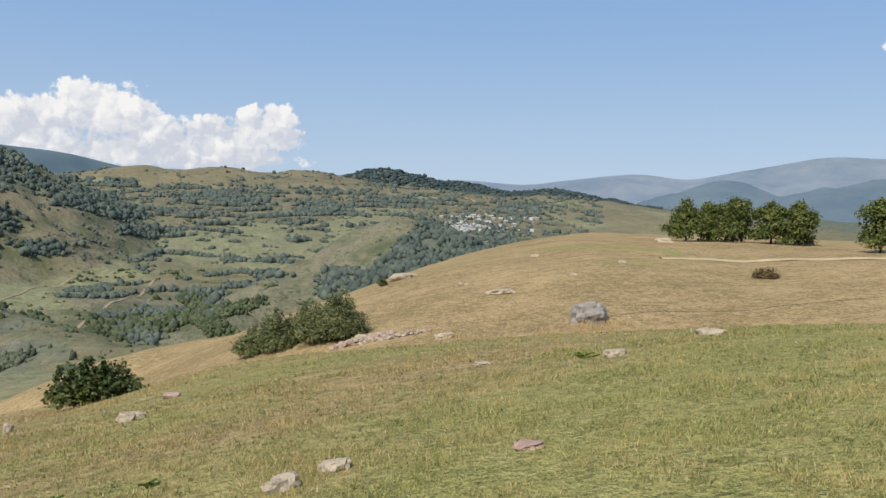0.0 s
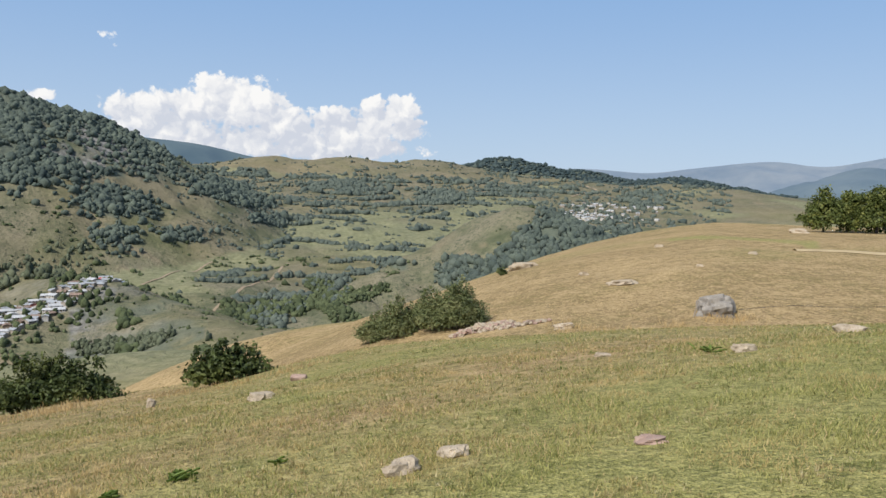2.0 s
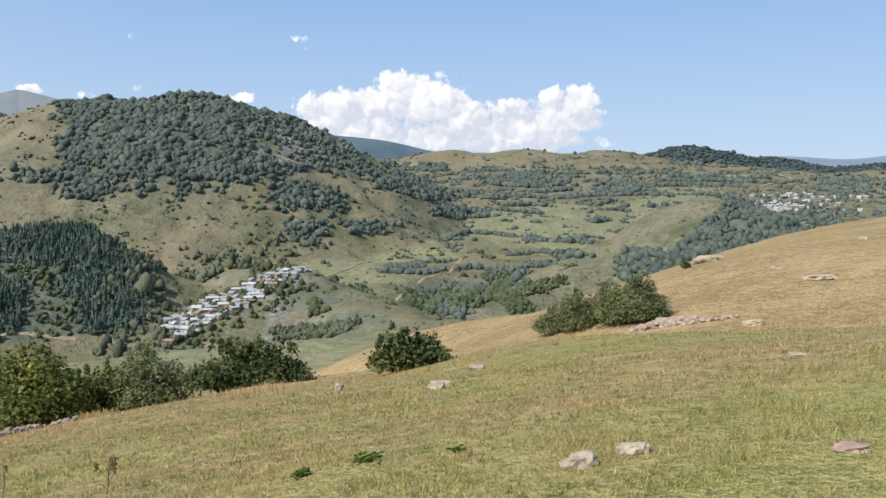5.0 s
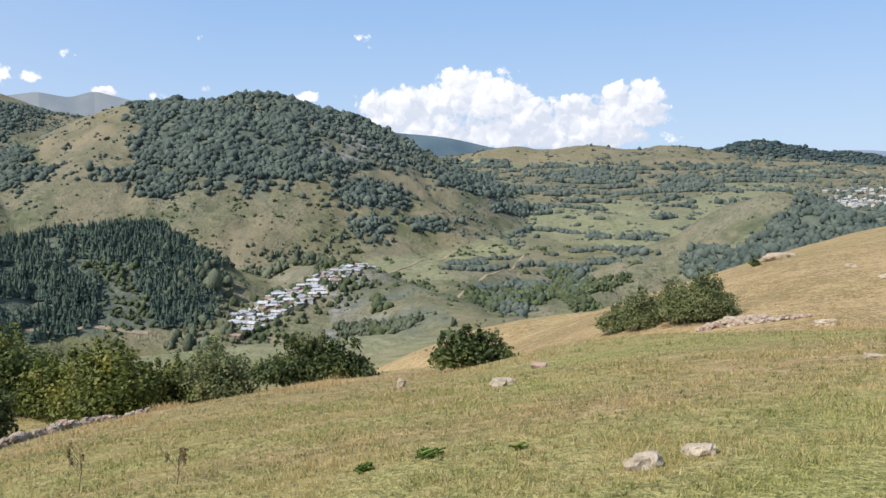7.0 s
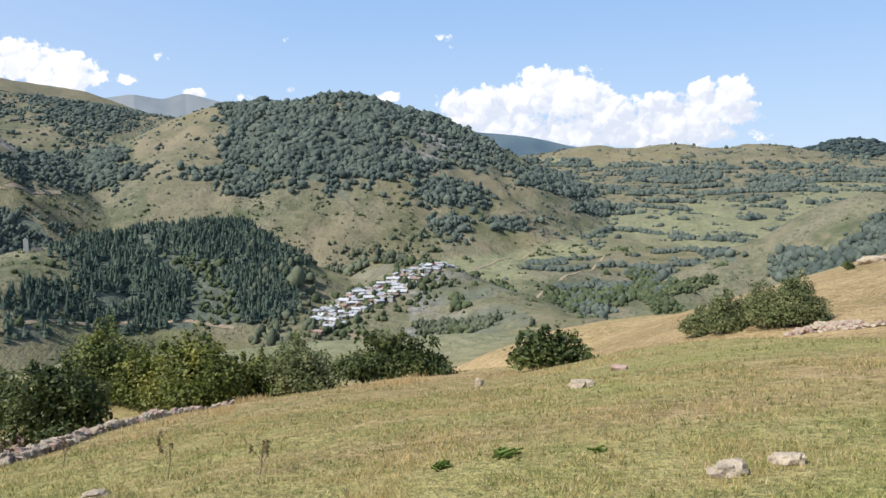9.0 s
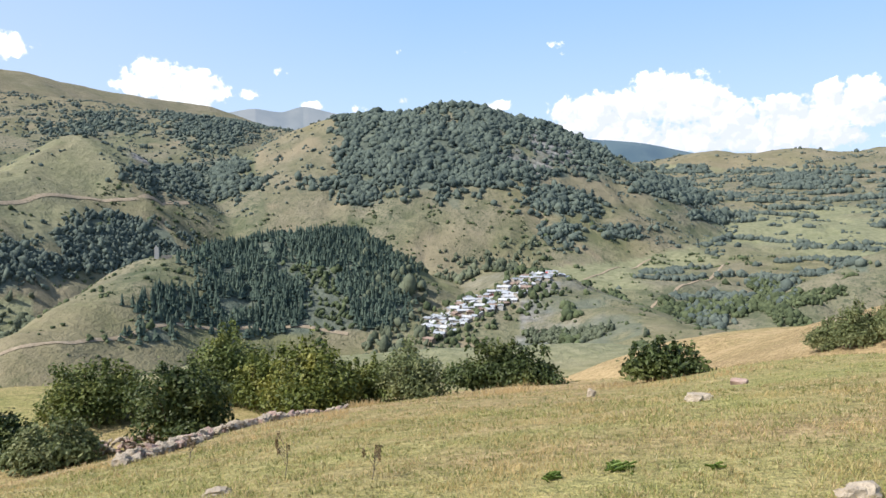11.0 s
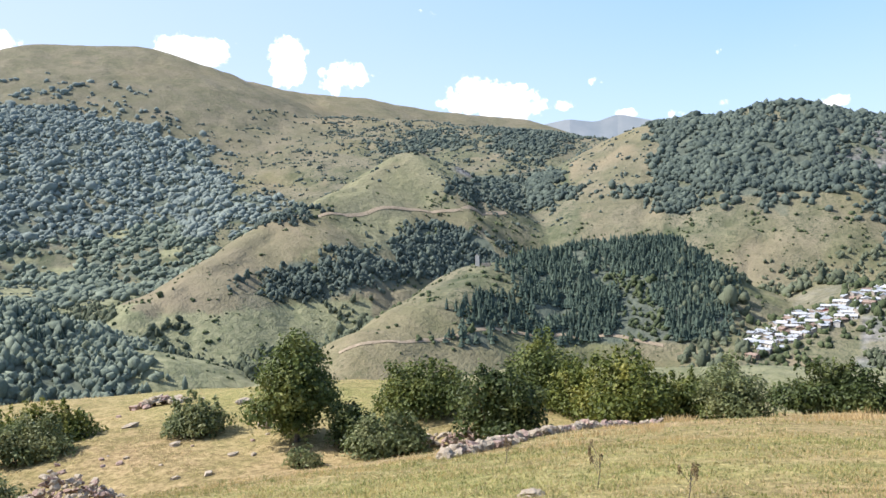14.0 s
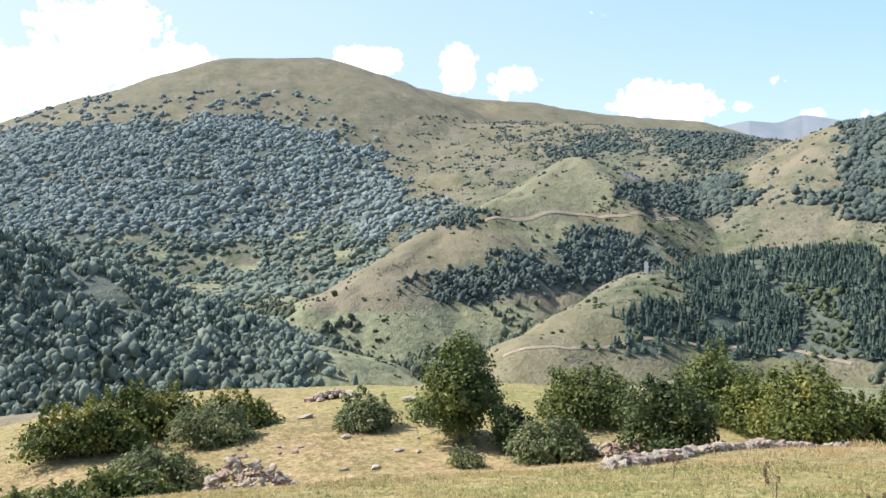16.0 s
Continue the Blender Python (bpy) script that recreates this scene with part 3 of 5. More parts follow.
    stubble = (which == ID["cone_hill"]) & (bear > 48.0 + 0.9 * (el + 2.5) * (el > -2.5) + 1.3 * np.maximum(-2.5 - el, 0)) & (el < -0.3)
    earth_and_haze = np.where(stubble, 0.55 + 0.2 * rough(x, y, 70, 57, 3), earth_and_haze)
    earth_and_haze = np.where((which == ID["wood_hill"]) & (bear > 24.0) & (bear < 29.5), np.maximum(earth_and_haze, 0.25), earth_and_haze)
    bank = (which == ID["village_spur"]) & (bear > 3.5) & (r < 795) & (r > 600)
    earth_and_haze = np.where(bank, 0.35 * earth_and_haze, earth_and_haze)
    rock = np.where(bank & (bear > 9.0), np.maximum(rock, 0.75 * smooth_step(rough(x, y, 24, 58, 3) + 0.25, 0, 0.6)), rock)
    woods = np.where((which == ID["dark_hill"]) | (which == ID["low_ridge"]), 0.85, 0)
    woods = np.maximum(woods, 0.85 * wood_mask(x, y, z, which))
    woods = np.where(bank, np.maximum(woods, 0.6 * smooth_step(rough(x, y, 36, 56, 3) + 0.35 + 0.06 * (bear - 8), 0, 0.8)), woods)
    # The knolls pale with distance: haze put into the ground colour.
    knolls = np.isin(which, [ID[q] for q in ("terraced_slope", "far_knoll_a", "far_knoll_b", "far_knoll_c")])
    earth_and_haze = np.maximum(earth_and_haze, np.where(knolls, 0.28 * smooth_step(r, 1700, 2500), 0))
    field = np.where(which == ID["terraced_slope"], 0.75 * smooth_step(rough(x, y, 260, 49, 3) + 0.5 - np.clip((r - 1700) / 1200, 0, 1), 0, 0.6), 0)
    field = np.where((which == ID["pasture"]) | (which == ID["valley"]), 0.75 * smooth_step(rough(x, y, 90, 51, 2) + 0.7, 0, 0.8), field)
    field = np.where((which == ID["cone_hill"]) & (bear > 44) & (z < -112), 0.8, field)
    field = np.where((which == ID["left_wood"]) & (bear < 60), 0.8, field)
    field = np.where((which == ID["cone_hill"]) & (bear > 38) & ~stubble & (z > -60), 0.45 * smooth_step(rough(x, y, 120, 59, 3) + 0.4, 0, 0.7), field)
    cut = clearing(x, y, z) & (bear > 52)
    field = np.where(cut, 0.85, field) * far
    earth_and_haze = np.where(cut, 0.55 * smooth_step(el, -7.5, -4.5), earth_and_haze)
    return np.clip(np.stack([dry, hill, earth_and_haze, np.ones_like(dry), rock, woods, field, np.ones_like(dry)], 1), 0, 1)


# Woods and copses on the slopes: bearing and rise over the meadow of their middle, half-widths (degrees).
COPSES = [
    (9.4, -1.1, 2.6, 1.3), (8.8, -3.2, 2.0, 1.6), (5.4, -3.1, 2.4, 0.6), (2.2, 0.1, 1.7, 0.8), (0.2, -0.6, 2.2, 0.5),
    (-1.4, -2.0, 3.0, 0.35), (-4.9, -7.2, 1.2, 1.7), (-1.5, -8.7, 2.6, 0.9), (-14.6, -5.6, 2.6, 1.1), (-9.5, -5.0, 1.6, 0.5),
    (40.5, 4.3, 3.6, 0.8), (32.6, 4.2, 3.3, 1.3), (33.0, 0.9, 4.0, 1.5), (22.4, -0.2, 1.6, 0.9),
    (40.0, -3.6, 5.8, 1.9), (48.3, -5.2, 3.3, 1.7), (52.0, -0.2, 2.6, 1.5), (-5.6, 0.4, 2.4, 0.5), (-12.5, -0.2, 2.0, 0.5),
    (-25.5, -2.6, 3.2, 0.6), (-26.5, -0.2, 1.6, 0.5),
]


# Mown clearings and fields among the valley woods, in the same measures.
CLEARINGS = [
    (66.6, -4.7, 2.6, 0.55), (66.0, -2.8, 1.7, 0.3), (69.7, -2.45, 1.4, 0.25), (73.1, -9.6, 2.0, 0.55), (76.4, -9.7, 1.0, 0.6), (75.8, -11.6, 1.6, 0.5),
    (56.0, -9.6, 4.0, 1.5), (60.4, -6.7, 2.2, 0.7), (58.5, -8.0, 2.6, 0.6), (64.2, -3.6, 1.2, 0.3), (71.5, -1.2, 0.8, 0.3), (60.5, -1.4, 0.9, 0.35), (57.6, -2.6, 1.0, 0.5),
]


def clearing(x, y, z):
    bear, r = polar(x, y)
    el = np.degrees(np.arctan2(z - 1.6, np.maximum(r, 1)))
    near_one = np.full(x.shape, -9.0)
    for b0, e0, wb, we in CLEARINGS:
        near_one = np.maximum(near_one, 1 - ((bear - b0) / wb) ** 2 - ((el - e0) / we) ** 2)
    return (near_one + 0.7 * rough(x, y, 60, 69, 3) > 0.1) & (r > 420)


def wood_mask(x, y, z, which):
    """1 where trees stand close, 0 on open ground."""
    bear, r = polar(x, y)
    el = np.degrees(np.arctan2(z - 1.6, np.maximum(r, 1)))
    nz = rough(x, y, 110, 61, 4)
    fine_ = rough(x, y, 45, 63, 3)
    m = np.zeros(x.shape)
    wh = which == ID["wood_hill"]
    low = np.interp(bear, (6.8, 11, 13.7, 16.5, 22.4), (40, 22, -2, -2, 26))
    a = wh & (bear > 6.3) & (bear < 24.1 + 0.2 * nz) & (z > low + 12 * nz + 8 * fine_) & (r < 1900) & ~((el > 4.5) & (bear > 15.5) & (bear < 21.0) & (nz + fine_ > -0.1))
    m[a] = 1
    m[a & (bear + 0.8 * nz > 7.6) & (bear + 0.8 * nz < 13.2) & (z > 34) & (z < 128 + 15 * nz) & (fine_ < 0.3)] = 0.12
    m[wh & (z <= low) & (z > low - 24) & (fine_ > 0.35)] = 0.6
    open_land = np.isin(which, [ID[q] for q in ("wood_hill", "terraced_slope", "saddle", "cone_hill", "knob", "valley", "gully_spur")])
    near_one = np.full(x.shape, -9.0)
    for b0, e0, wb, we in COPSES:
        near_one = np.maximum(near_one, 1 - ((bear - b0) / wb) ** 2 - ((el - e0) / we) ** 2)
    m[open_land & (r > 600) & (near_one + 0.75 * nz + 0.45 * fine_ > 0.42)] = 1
    flank = (which == ID["big_mountain"]) | (which == ID["saddle"]) | (which == ID["valley"])
    top = np.interp(bear, (52, 53.5, 55, 59, 63, 70, 80), (-1, 1.9, 4.1, 5.8, 6.8, 6.0, 5.6)) + 0.55 * nz + 0.3 * fine_
    m[flank & (bear > 52) & (r > 1400) & (el < top) & (fine_ > -0.75 + 0.55 * smooth_step(-el, 0.5, 3.5) + 0.5 * smooth_step(57 - bear, 0, 4) * (el < 1))] = 1
    m[flank & (bear > 48) & (r > 1400) & (el >= top) & (el < top + 1.6) & (fine_ > 0.35)] = 0.3
    m[(which == ID["left_wood"]) & (nz > -0.75) & (bear > 59 + 1.6 * nz)] = 1
    m[(which == ID["knob"]) & (bear < -17.4 - 0.92 * (el + 3.9) + 0.5 * nz) & (bear < -16) & (z > -118)] = 1
    m[(which == ID["dark_hill"])] = 1
    m[(which == ID["fir_spur"]) & (bear > 20) & (bear < 34.3 + 3 * nz) & (z > -120)] = 1
    m[(which == ID["fir_spur"]) & (bear + 2.2 * nz >= 33) & (bear + 2.2 * nz < 38) & (z < -80) & (z > -112) & (nz > 0.05)] = 1
    m[(which == ID["low_ridge"])] = 0.9
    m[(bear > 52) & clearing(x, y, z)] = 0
    return m


bearings = np.radians(np.concatenate([np.linspace(-56, 84, 501), np.linspace(84, 304, 60)[1:-1]]))
rings = np.concatenate([[0.0], np.geomspace(1.5, 550, 175), np.geomspace(550, 1900, 170)[1:], np.geomspace(1900, 4950, 90)[1:]])
R, B = np.meshgrid(rings, bearings, indexing="ij")
GX, GY = (-np.sin(B) * R).ravel(), (np.cos(B) * R).ravel()
GZ, WHICH = land(GX, GY)
n, k = len(rings), len(bearings)
ii, jj = np.meshgrid(np.arange(n - 1), np.arange(k), indexing="ij")
j2 = (jj + 1) % k
faces = np.stack([ii * k + jj, (ii + 1) * k + jj, (ii + 1) * k + j2, ii * k + j2], -1).reshape(-1, 4)
me = raw_mesh("ground", np.stack([GX, GY, GZ], 1), faces, GROUND, True)
cov = covers(GX, GY, GZ, WHICH).astype(np.float32)
for name, cols in (("cover", cov[:, :4]), ("cover_more", cov[:, 4:])):
    me.attributes.new(name, "FLOAT_COLOR", "POINT").data.foreach_set("color", np.ascontiguousarray(cols).ravel())
ground = tagged(new("ground", me), "grassy hillside meadow falling to a valley with dry hills", "ground", kind="structure")

del R, B, ii, jj, j2, faces, cov


# ---- woods and scrub on the slopes ----
def scatter(rng, count, b0, b1, r0, r1):
    bear = rng.uniform(b0, b1, count)
    r = np.sqrt(rng.uniform(r0 * r0, r1 * r1, count))
    x, y = -np.sin(np.radians(bear)) * r, np.cos(np.radians(bear)) * r
    z, which = land(x, y)
    return x, y, z, which, bear, r


def seen_from(x, y, z, rise=12.0):
    """True where the ground is not far behind a nearer rise as looked at from the meadow."""
    ok = np.ones(len(x), bool)
    slope = (z + rise - 1.6) / np.hypot(x, y)
    for f in (0.95, 0.88, 0.8, 0.7, 0.6, 0.5, 0.4, 0.3, 0.2, 0.12, 0.07, 0.04):
        zz, _ = land(x * f, y * f)
        ok &= (zz - 1.6) / (np.hypot(x, y) * f) < slope
    return ok


def crowns(name, label, category, mat, x, y, z, size, ball, tall, rng, jitter=0.27, lift=0.45):
    """Crowns of uneven shape: each one stretched along a way of its own, taller or flatter than its neighbours."""
    size = size * np.exp(0.22 * rng.normal(size=len(x)))
    high = size * tall * rng.uniform(0.72, 1.3, len(x))
    base = ball[0] * (1.18, 0.86, 1.0)
    v, f = spread(base, ball[1], np.stack([x, y, z + high * lift], 1), size, rng.uniform(0, 6.28, len(x)), high, jitter + 0.12, rng)
    return tagged(new(name, raw_mesh(name, v, f, mat, True)), label, category, kind="stuff")


rng = np.random.default_rng(11)


def wood_points(count, b0, b1, r0, r1, ridges, level=0.5, keep=1.0, ragged=16.0):
    x, y, z, which, bear, r = scatter(rng, count, b0, b1, r0, r1)
    ok = np.isin(which, [ID[q] for q in ridges]) & (wood_mask(x + ragged * rng.normal(size=count), y + ragged * rng.normal(size=count), z, which) > np.maximum(rng.random(count), level * 0.2)) & (rough(x, y, 26, 65, 2) > -0.62) & (rng.random(count) < keep)
    x, y, z = x[ok], y[ok], z[ok]
    ok = seen_from(x, y, z)
    return x[ok], y[ok], z[ok]


x, y, z = wood_points(60000, -2, 33, 1150, 1950, ("wood_hill",))
crowns("hill_wood", "dense dark green broadleaf wood covering a steep hill", "wood", HILLWOOD, x, y, z, rng.uniform(2.3, 5.4, len(x)), BALL1, 1.0, rng)
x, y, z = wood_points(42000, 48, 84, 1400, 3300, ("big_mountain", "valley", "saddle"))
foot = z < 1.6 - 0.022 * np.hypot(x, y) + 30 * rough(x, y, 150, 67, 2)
for ok, mat, words in ((~foot, HAZY_FOREST, "broadleaf forest on the mountain flank, coloured with blue haze"), (foot, HAZED_BROADWOOD, "green broadleaf forest with clearings at the mountain's foot")):
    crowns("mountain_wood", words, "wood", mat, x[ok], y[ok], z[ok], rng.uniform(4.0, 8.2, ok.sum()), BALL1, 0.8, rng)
x, y, z = wood_points(10500, 55, 84, 400, 1000, ("left_wood",))
needles = (rng.random(len(x)) < 0.22 + 0.3 * (rough(x, y, 90, 66, 2) > 0.1)) & (z > -105)
left_firs = x[needles], y[needles], z[needles]
x, y, z = x[~needles], y[~needles], z[~needles]
crowns("valley_wood", "dense mixed green wood on the near valley side", "wood", HAZED_BROADWOOD, x, y, z, rng.uniform(2.2, 4.8, len(x)), LOBED, 1.25, rng, 0.28)
x, y, z = wood_points(26000, 32, 57, 850, 1400, ("cone_hill", "valley"), ragged=24.0)
crowns("slope_wood", "dark green broadleaf wood at a hill's foot", "wood", HILLWOOD, x, y, z, rng.uniform(2.2, 4.8, len(x)), LOBED, 1.1, rng, 0.28)
x, y, z = wood_points(11000, -29, -11, 800, 1250, ("knob",), ragged=6.0)
crowns("knob_wood", "dense green wood on the flank of a rounded knob", "wood", HILLWOOD, x, y, z, rng.uniform(2.0, 4.2, len(x)), BALL1, 1.1, rng)
x, y, z = wood_points(46000, -29, 9, 850, 2700, ("knob", "terraced_slope", "gully_spur", "valley"), ragged=9.0)
crowns("terrace_wood", "dark green copses between terraced fields", "wood", HAZY_SCRUB, x, y, z, rng.uniform(2.4, 5.2, len(x)), BALL1, 1.05, rng)
x, y, z = wood_points(5000, -36, -13, 3000, 3750, ("dark_hill", "low_ridge"))
crowns("far_wood", "dark forest on distant rounded hills", "wood", FARWOOD, x, y, z, rng.uniform(5.5, 10, len(x)), BALL1, 0.6, rng)
x, y, z = wood_points(30000, 20, 47, 1300, 2900, ("saddle", "cone_hill"), ragged=22.0)
crowns("saddle_wood", "dark scrub wood on a grassy saddle", "wood", HILLWOOD, x, y, z, rng.uniform(2.6, 5.6, len(x)), BALL1, 0.9, rng)

# firs: three ragged tiers each
tiers_v, tiers_f = [], []
for i, (r_, z0, z1) in enumerate(((1.0, 0.05, 0.5), (0.75, 0.3, 0.75), (0.45, 0.58, 1.0))):
    o = len(tiers_v)
    tiers_v += [(r_ * math.cos(a * 1.0472 + i), r_ * math.sin(a * 1.0472 + i), z0) for a in range(6)] + [(0, 0, z1)]
    tiers_f += [(o + a, o + (a + 1) % 6, o + 6) for a in range(6)]
x, y, z = wood_points(8000, 19, 42, 600, 900, ("fir_spur",), ragged=9.0)
gap = rough(x, y, 42, 68, 3)
leafy = (gap > 0.55) | ((gap > 0.1) & (np.degrees(np.arctan2(-x, y)) < 28) & (z < -72))
mixed = leafy & (rng.random(len(x)) < 0.4)
crowns("spur_wood", "pale green broadleaf trees between the firs", "wood", SCRUB, x[mixed], y[mixed], z[mixed], rng.uniform(1.4, 3.0, mixed.sum()), LOBED, 1.2, rng, 0.3)
x, y, z = x[~leafy], y[~leafy], z[~leafy]
v, f = spread(np.array(tiers_v), np.array(tiers_f), np.stack([x, y, z - 0.3], 1), rng.uniform(2.1, 3.7, len(x)), rng.uniform(0, 6, len(x)), rng.uniform(5, 12.5, len(x)), 0.22, rng)
tagged(new("fir_wood", raw_mesh("fir_wood", v, f, FIRS)), "dark fir plantation on a steep spur", "wood", kind="stuff")
x, y, z = left_firs
v, f = spread(np.array(tiers_v), np.array(tiers_f), np.stack([x, y, z - 0.3], 1), rng.uniform(1.7, 2.9, len(x)), rng.uniform(0, 6, len(x)), rng.uniform(6, 12, len(x)), 0.22, rng)
tagged(new("fir_wood", raw_mesh("fir_wood", v, f, FIRS)), "dark firs mixed into the wood of the near valley side", "wood", kind="stuff")

# loose bushes: clumps of two to five crowns, thicker in hollows
x, y, z, which, bear, r = scatter(rng, 92000, -32, 84, 420, 2950)
nz = rough(x, y, 140, 71, 4)
clump = np.clip(0.6 + 0.9 * rough(x, y, 38, 72, 3), 0.05, 1.6)
chance = np.where(which == ID["terraced_slope"], 0.10 + 0.10 * (nz > 0.2), 0.06 + 0.18 * (nz > 0.15))
chance = np.where((which == ID["fir_spur"]), np.where(z < -112, 0.7, 0.6), chance)
chance = np.where((which == ID["village_spur"]) | (which == ID["gully_spur"]), 0.25 + 0.4 * (nz > 0), chance)
chance = np.where((which == ID["valley"]) | (which == ID["left_wood"]), 0.40, chance)
chance = np.where((which == ID["wood_hill"]), 0.55 + 0.45 * (nz > 0.05), chance)
chance = np.where((which == ID["pasture"]) | (which == ID["ploughed_bench"]), 0.03, chance)
chance = np.where((which == ID["cone_hill"]), np.where(bear > 44, np.where(z < -95, 0.32, 0.10), np.where(bear < 40, 0.9, 0.32)), chance)
chance = np.where(which == ID["saddle"], np.where(bear < 47, 0.34 + 0.3 * (nz > 0), 0.16), chance)
chance = np.where(which == ID["big_mountain"], 0.18 * (z < 330) * (bear < 58) * (nz > -0.2) + 0.003, chance)
lift_ = np.degrees(np.arctan2(z - 1.6, r))
behind = ((which == ID["saddle"]) | (which == ID["big_mountain"])) & (bear > 40) & (bear < 57) & (lift_ < 4.6 - 0.12 * (bear - 40))
chance = np.where(behind, 0.35 + 0.75 * (nz > -0.1), chance)
chance = np.where((which == ID["wood_hill"]) & (bear > 24.0), 0.26, chance)
chance = np.where((which == ID["wood_hill"]) & (bear > 7.4) & (bear < 13.4) & (z > 30), 0.12, chance)
chance = np.where((which == ID["cone_hill"]) & (bear > 40) & (z > -70), 0.16, chance)
ok = rng.random(len(x)) < chance * clump
x, y, z, r, which = x[ok], y[ok], z[ok], r[ok], which[ok]
ok = seen_from(x, y, z, 5)
x, y, z, r, which = x[ok], y[ok], z[ok], r[ok], which[ok]
big = np.where(which == ID["terraced_slope"], 1.55, 1.0)
size = (0.85 + 2.0 * rng.random(len(x)) ** 2.0) * (0.6 + r / 1900) * big
many = rng.integers(1, 4, len(x)) + (big > 1)
x, y, r, size, big = (np.repeat(q, many) for q in (x, y, r, size, big))
along = rng.normal(size=len(x)) * size * 1.3
x, y = x + along * y / r + rng.normal(size=len(x)) * size * 0.5, y - along * x / r + rng.normal(size=len(x)) * size * 0.5
size = size * rng.uniform(0.55, 1.0, len(x))
z = land(x, y)[0]
# Bushes farther off take the haze-paled colour.
for ok, mat in ((r < 1350, SCRUB), (r >= 1350, HAZY_SCRUB)):
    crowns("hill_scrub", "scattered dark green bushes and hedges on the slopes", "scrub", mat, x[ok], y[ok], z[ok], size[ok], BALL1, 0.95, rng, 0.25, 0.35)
# hedges closing the terraced fields
x, y, z, which, bear, r = scatter(rng, 190000, -22, 8, 900, 2700)
step = (z + 7 * rough(x, y, 230, 73, 3)) / 13.0
ok = (which == ID["terraced_slope"]) & ((step - np.floor(step)) < 0.13 + 0.06 * rough(x, y, 90, 74, 2)) & (rough(x, y, 110, 75, 3) + 0.3 * np.sin(np.floor(step) * 2.4) > 0.02)
x, y, z, r = x[ok], y[ok], z[ok], r[ok]
ok = seen_from(x, y, z, 5)
x, y, z, r = x[ok], y[ok], z[ok], r[ok]
crowns("hedgerows", "dark green hedgerows along the edges of terraced fields", "hedge", HAZY_SCRUB, x, y, z, rng.uniform(2.0, 4.0, len(x)) * (0.6 + r / 2400), BALL1, 1.0, rng, 0.25, 0.35)

# willows along the stream below the village, and on the valley floor
x, y, z, which, bear, r = scatter(rng, 14000, 10, 78, 480, 1450)
nz = rough(x, y, 80, 77, 3)
stream = ((bear > 9.5) & (bear < 17.8) & (r > 1000) & (r < 1290) & (z < -84 + 12 * nz) & (nz > -0.45)) | ((bear > 11.5) & (bear < 22) & (r > 880) & (r < 1180) & (nz > -0.25)) | ((bear > 18.5) & (bear < 23) & (r > 640) & (r < 900)) | ((bear > 44) & (r < 1400) & (z < -112) & (nz > 0.05))
ok = stream & (rng.random(len(x)) < 0.8)
x, y, z = x[ok], y[ok], z[ok]
ok = seen_from(x, y, z, 8)
crowns("stream_trees", "pale grey-green willows and poplars along the valley stream", "trees", WILLOWS, x[ok], y[ok], z[ok], rng.uniform(2.2, 4.6, ok.sum()), LOBED, 1.35, rng)
x, y, z, which, bear, r = scatter(rng, 9000, -8, 9, 480, 1050)
nz = rough(x, y, 70, 79, 3)
ok = (z < -104) & (nz > 0.0) & (rng.random(len(x)) < 0.6)
x, y, z = x[ok], y[ok], z[ok]
ok = seen_from(x, y, z, 8)
crowns("gully_trees", "green thicket filling a gully", "trees", SCRUB, x[ok], y[ok], z[ok], rng.uniform(2.0, 4.6, ok.sum()), BALL1, 1.2, rng)


# bushes at the foot of the village bank, and thickets in the folds of the fields
x, y, z, which, bear, r = scatter(rng, 9000, 3.2, 11.5, 540, 700)
lift_ = np.degrees(np.arctan2(z - 1.6, r))
ok = (lift_ < -9.75 + 0.25 * rough(x, y, 40, 81, 2)) & (lift_ > -10.7) & (rough(x, y, 30, 82, 2) > -0.25) & (rng.random(len(x)) < 0.35)
crowns("bank_bushes", "grey-green willow bushes along the foot of a bank", "trees", WILLOWS, x[ok], y[ok], z[ok], rng.uniform(1.2, 3.0, ok.sum()), LOBED, 1.15, rng, 0.28)
x, y, z, which, bear, r = scatter(rng, 26000, -9, 3.5, 860, 1180)
lift_ = np.degrees(np.arctan2(z - 1.6, r))
fold = np.abs(lift_ + 8.2 + 0.22 * (bear + 1.5)) < 0.45 + 0.25 * rough(x, y, 50, 84, 2)
fold |= (np.abs(bear + 4.6 - 0.55 * (lift_ + 7.0)) < 0.75 + 0.4 * rough(x, y, 40, 86, 2)) & (lift_ > -9) & (lift_ < -5.2)
ok = fold & (rng.random(len(x)) < 0.28)
crowns("fold_thicket", "green thickets filling the folds between fields", "trees", SCRUB, x[ok], y[ok], z[ok], rng.uniform(1.6, 4.0, ok.sum()), LOBED, 1.05, rng, 0.28)


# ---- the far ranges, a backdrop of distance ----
def range_material(name, near_, far_, haze_glow):
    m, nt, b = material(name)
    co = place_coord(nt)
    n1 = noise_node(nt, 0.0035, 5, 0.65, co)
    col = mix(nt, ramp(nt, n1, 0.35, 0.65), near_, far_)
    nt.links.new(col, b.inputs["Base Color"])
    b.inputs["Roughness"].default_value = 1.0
    # The slopes emit blue in place of haze in the air.
    b.inputs["Emission Color"].default_value = (*haze_glow, 1)
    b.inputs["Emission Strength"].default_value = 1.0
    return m


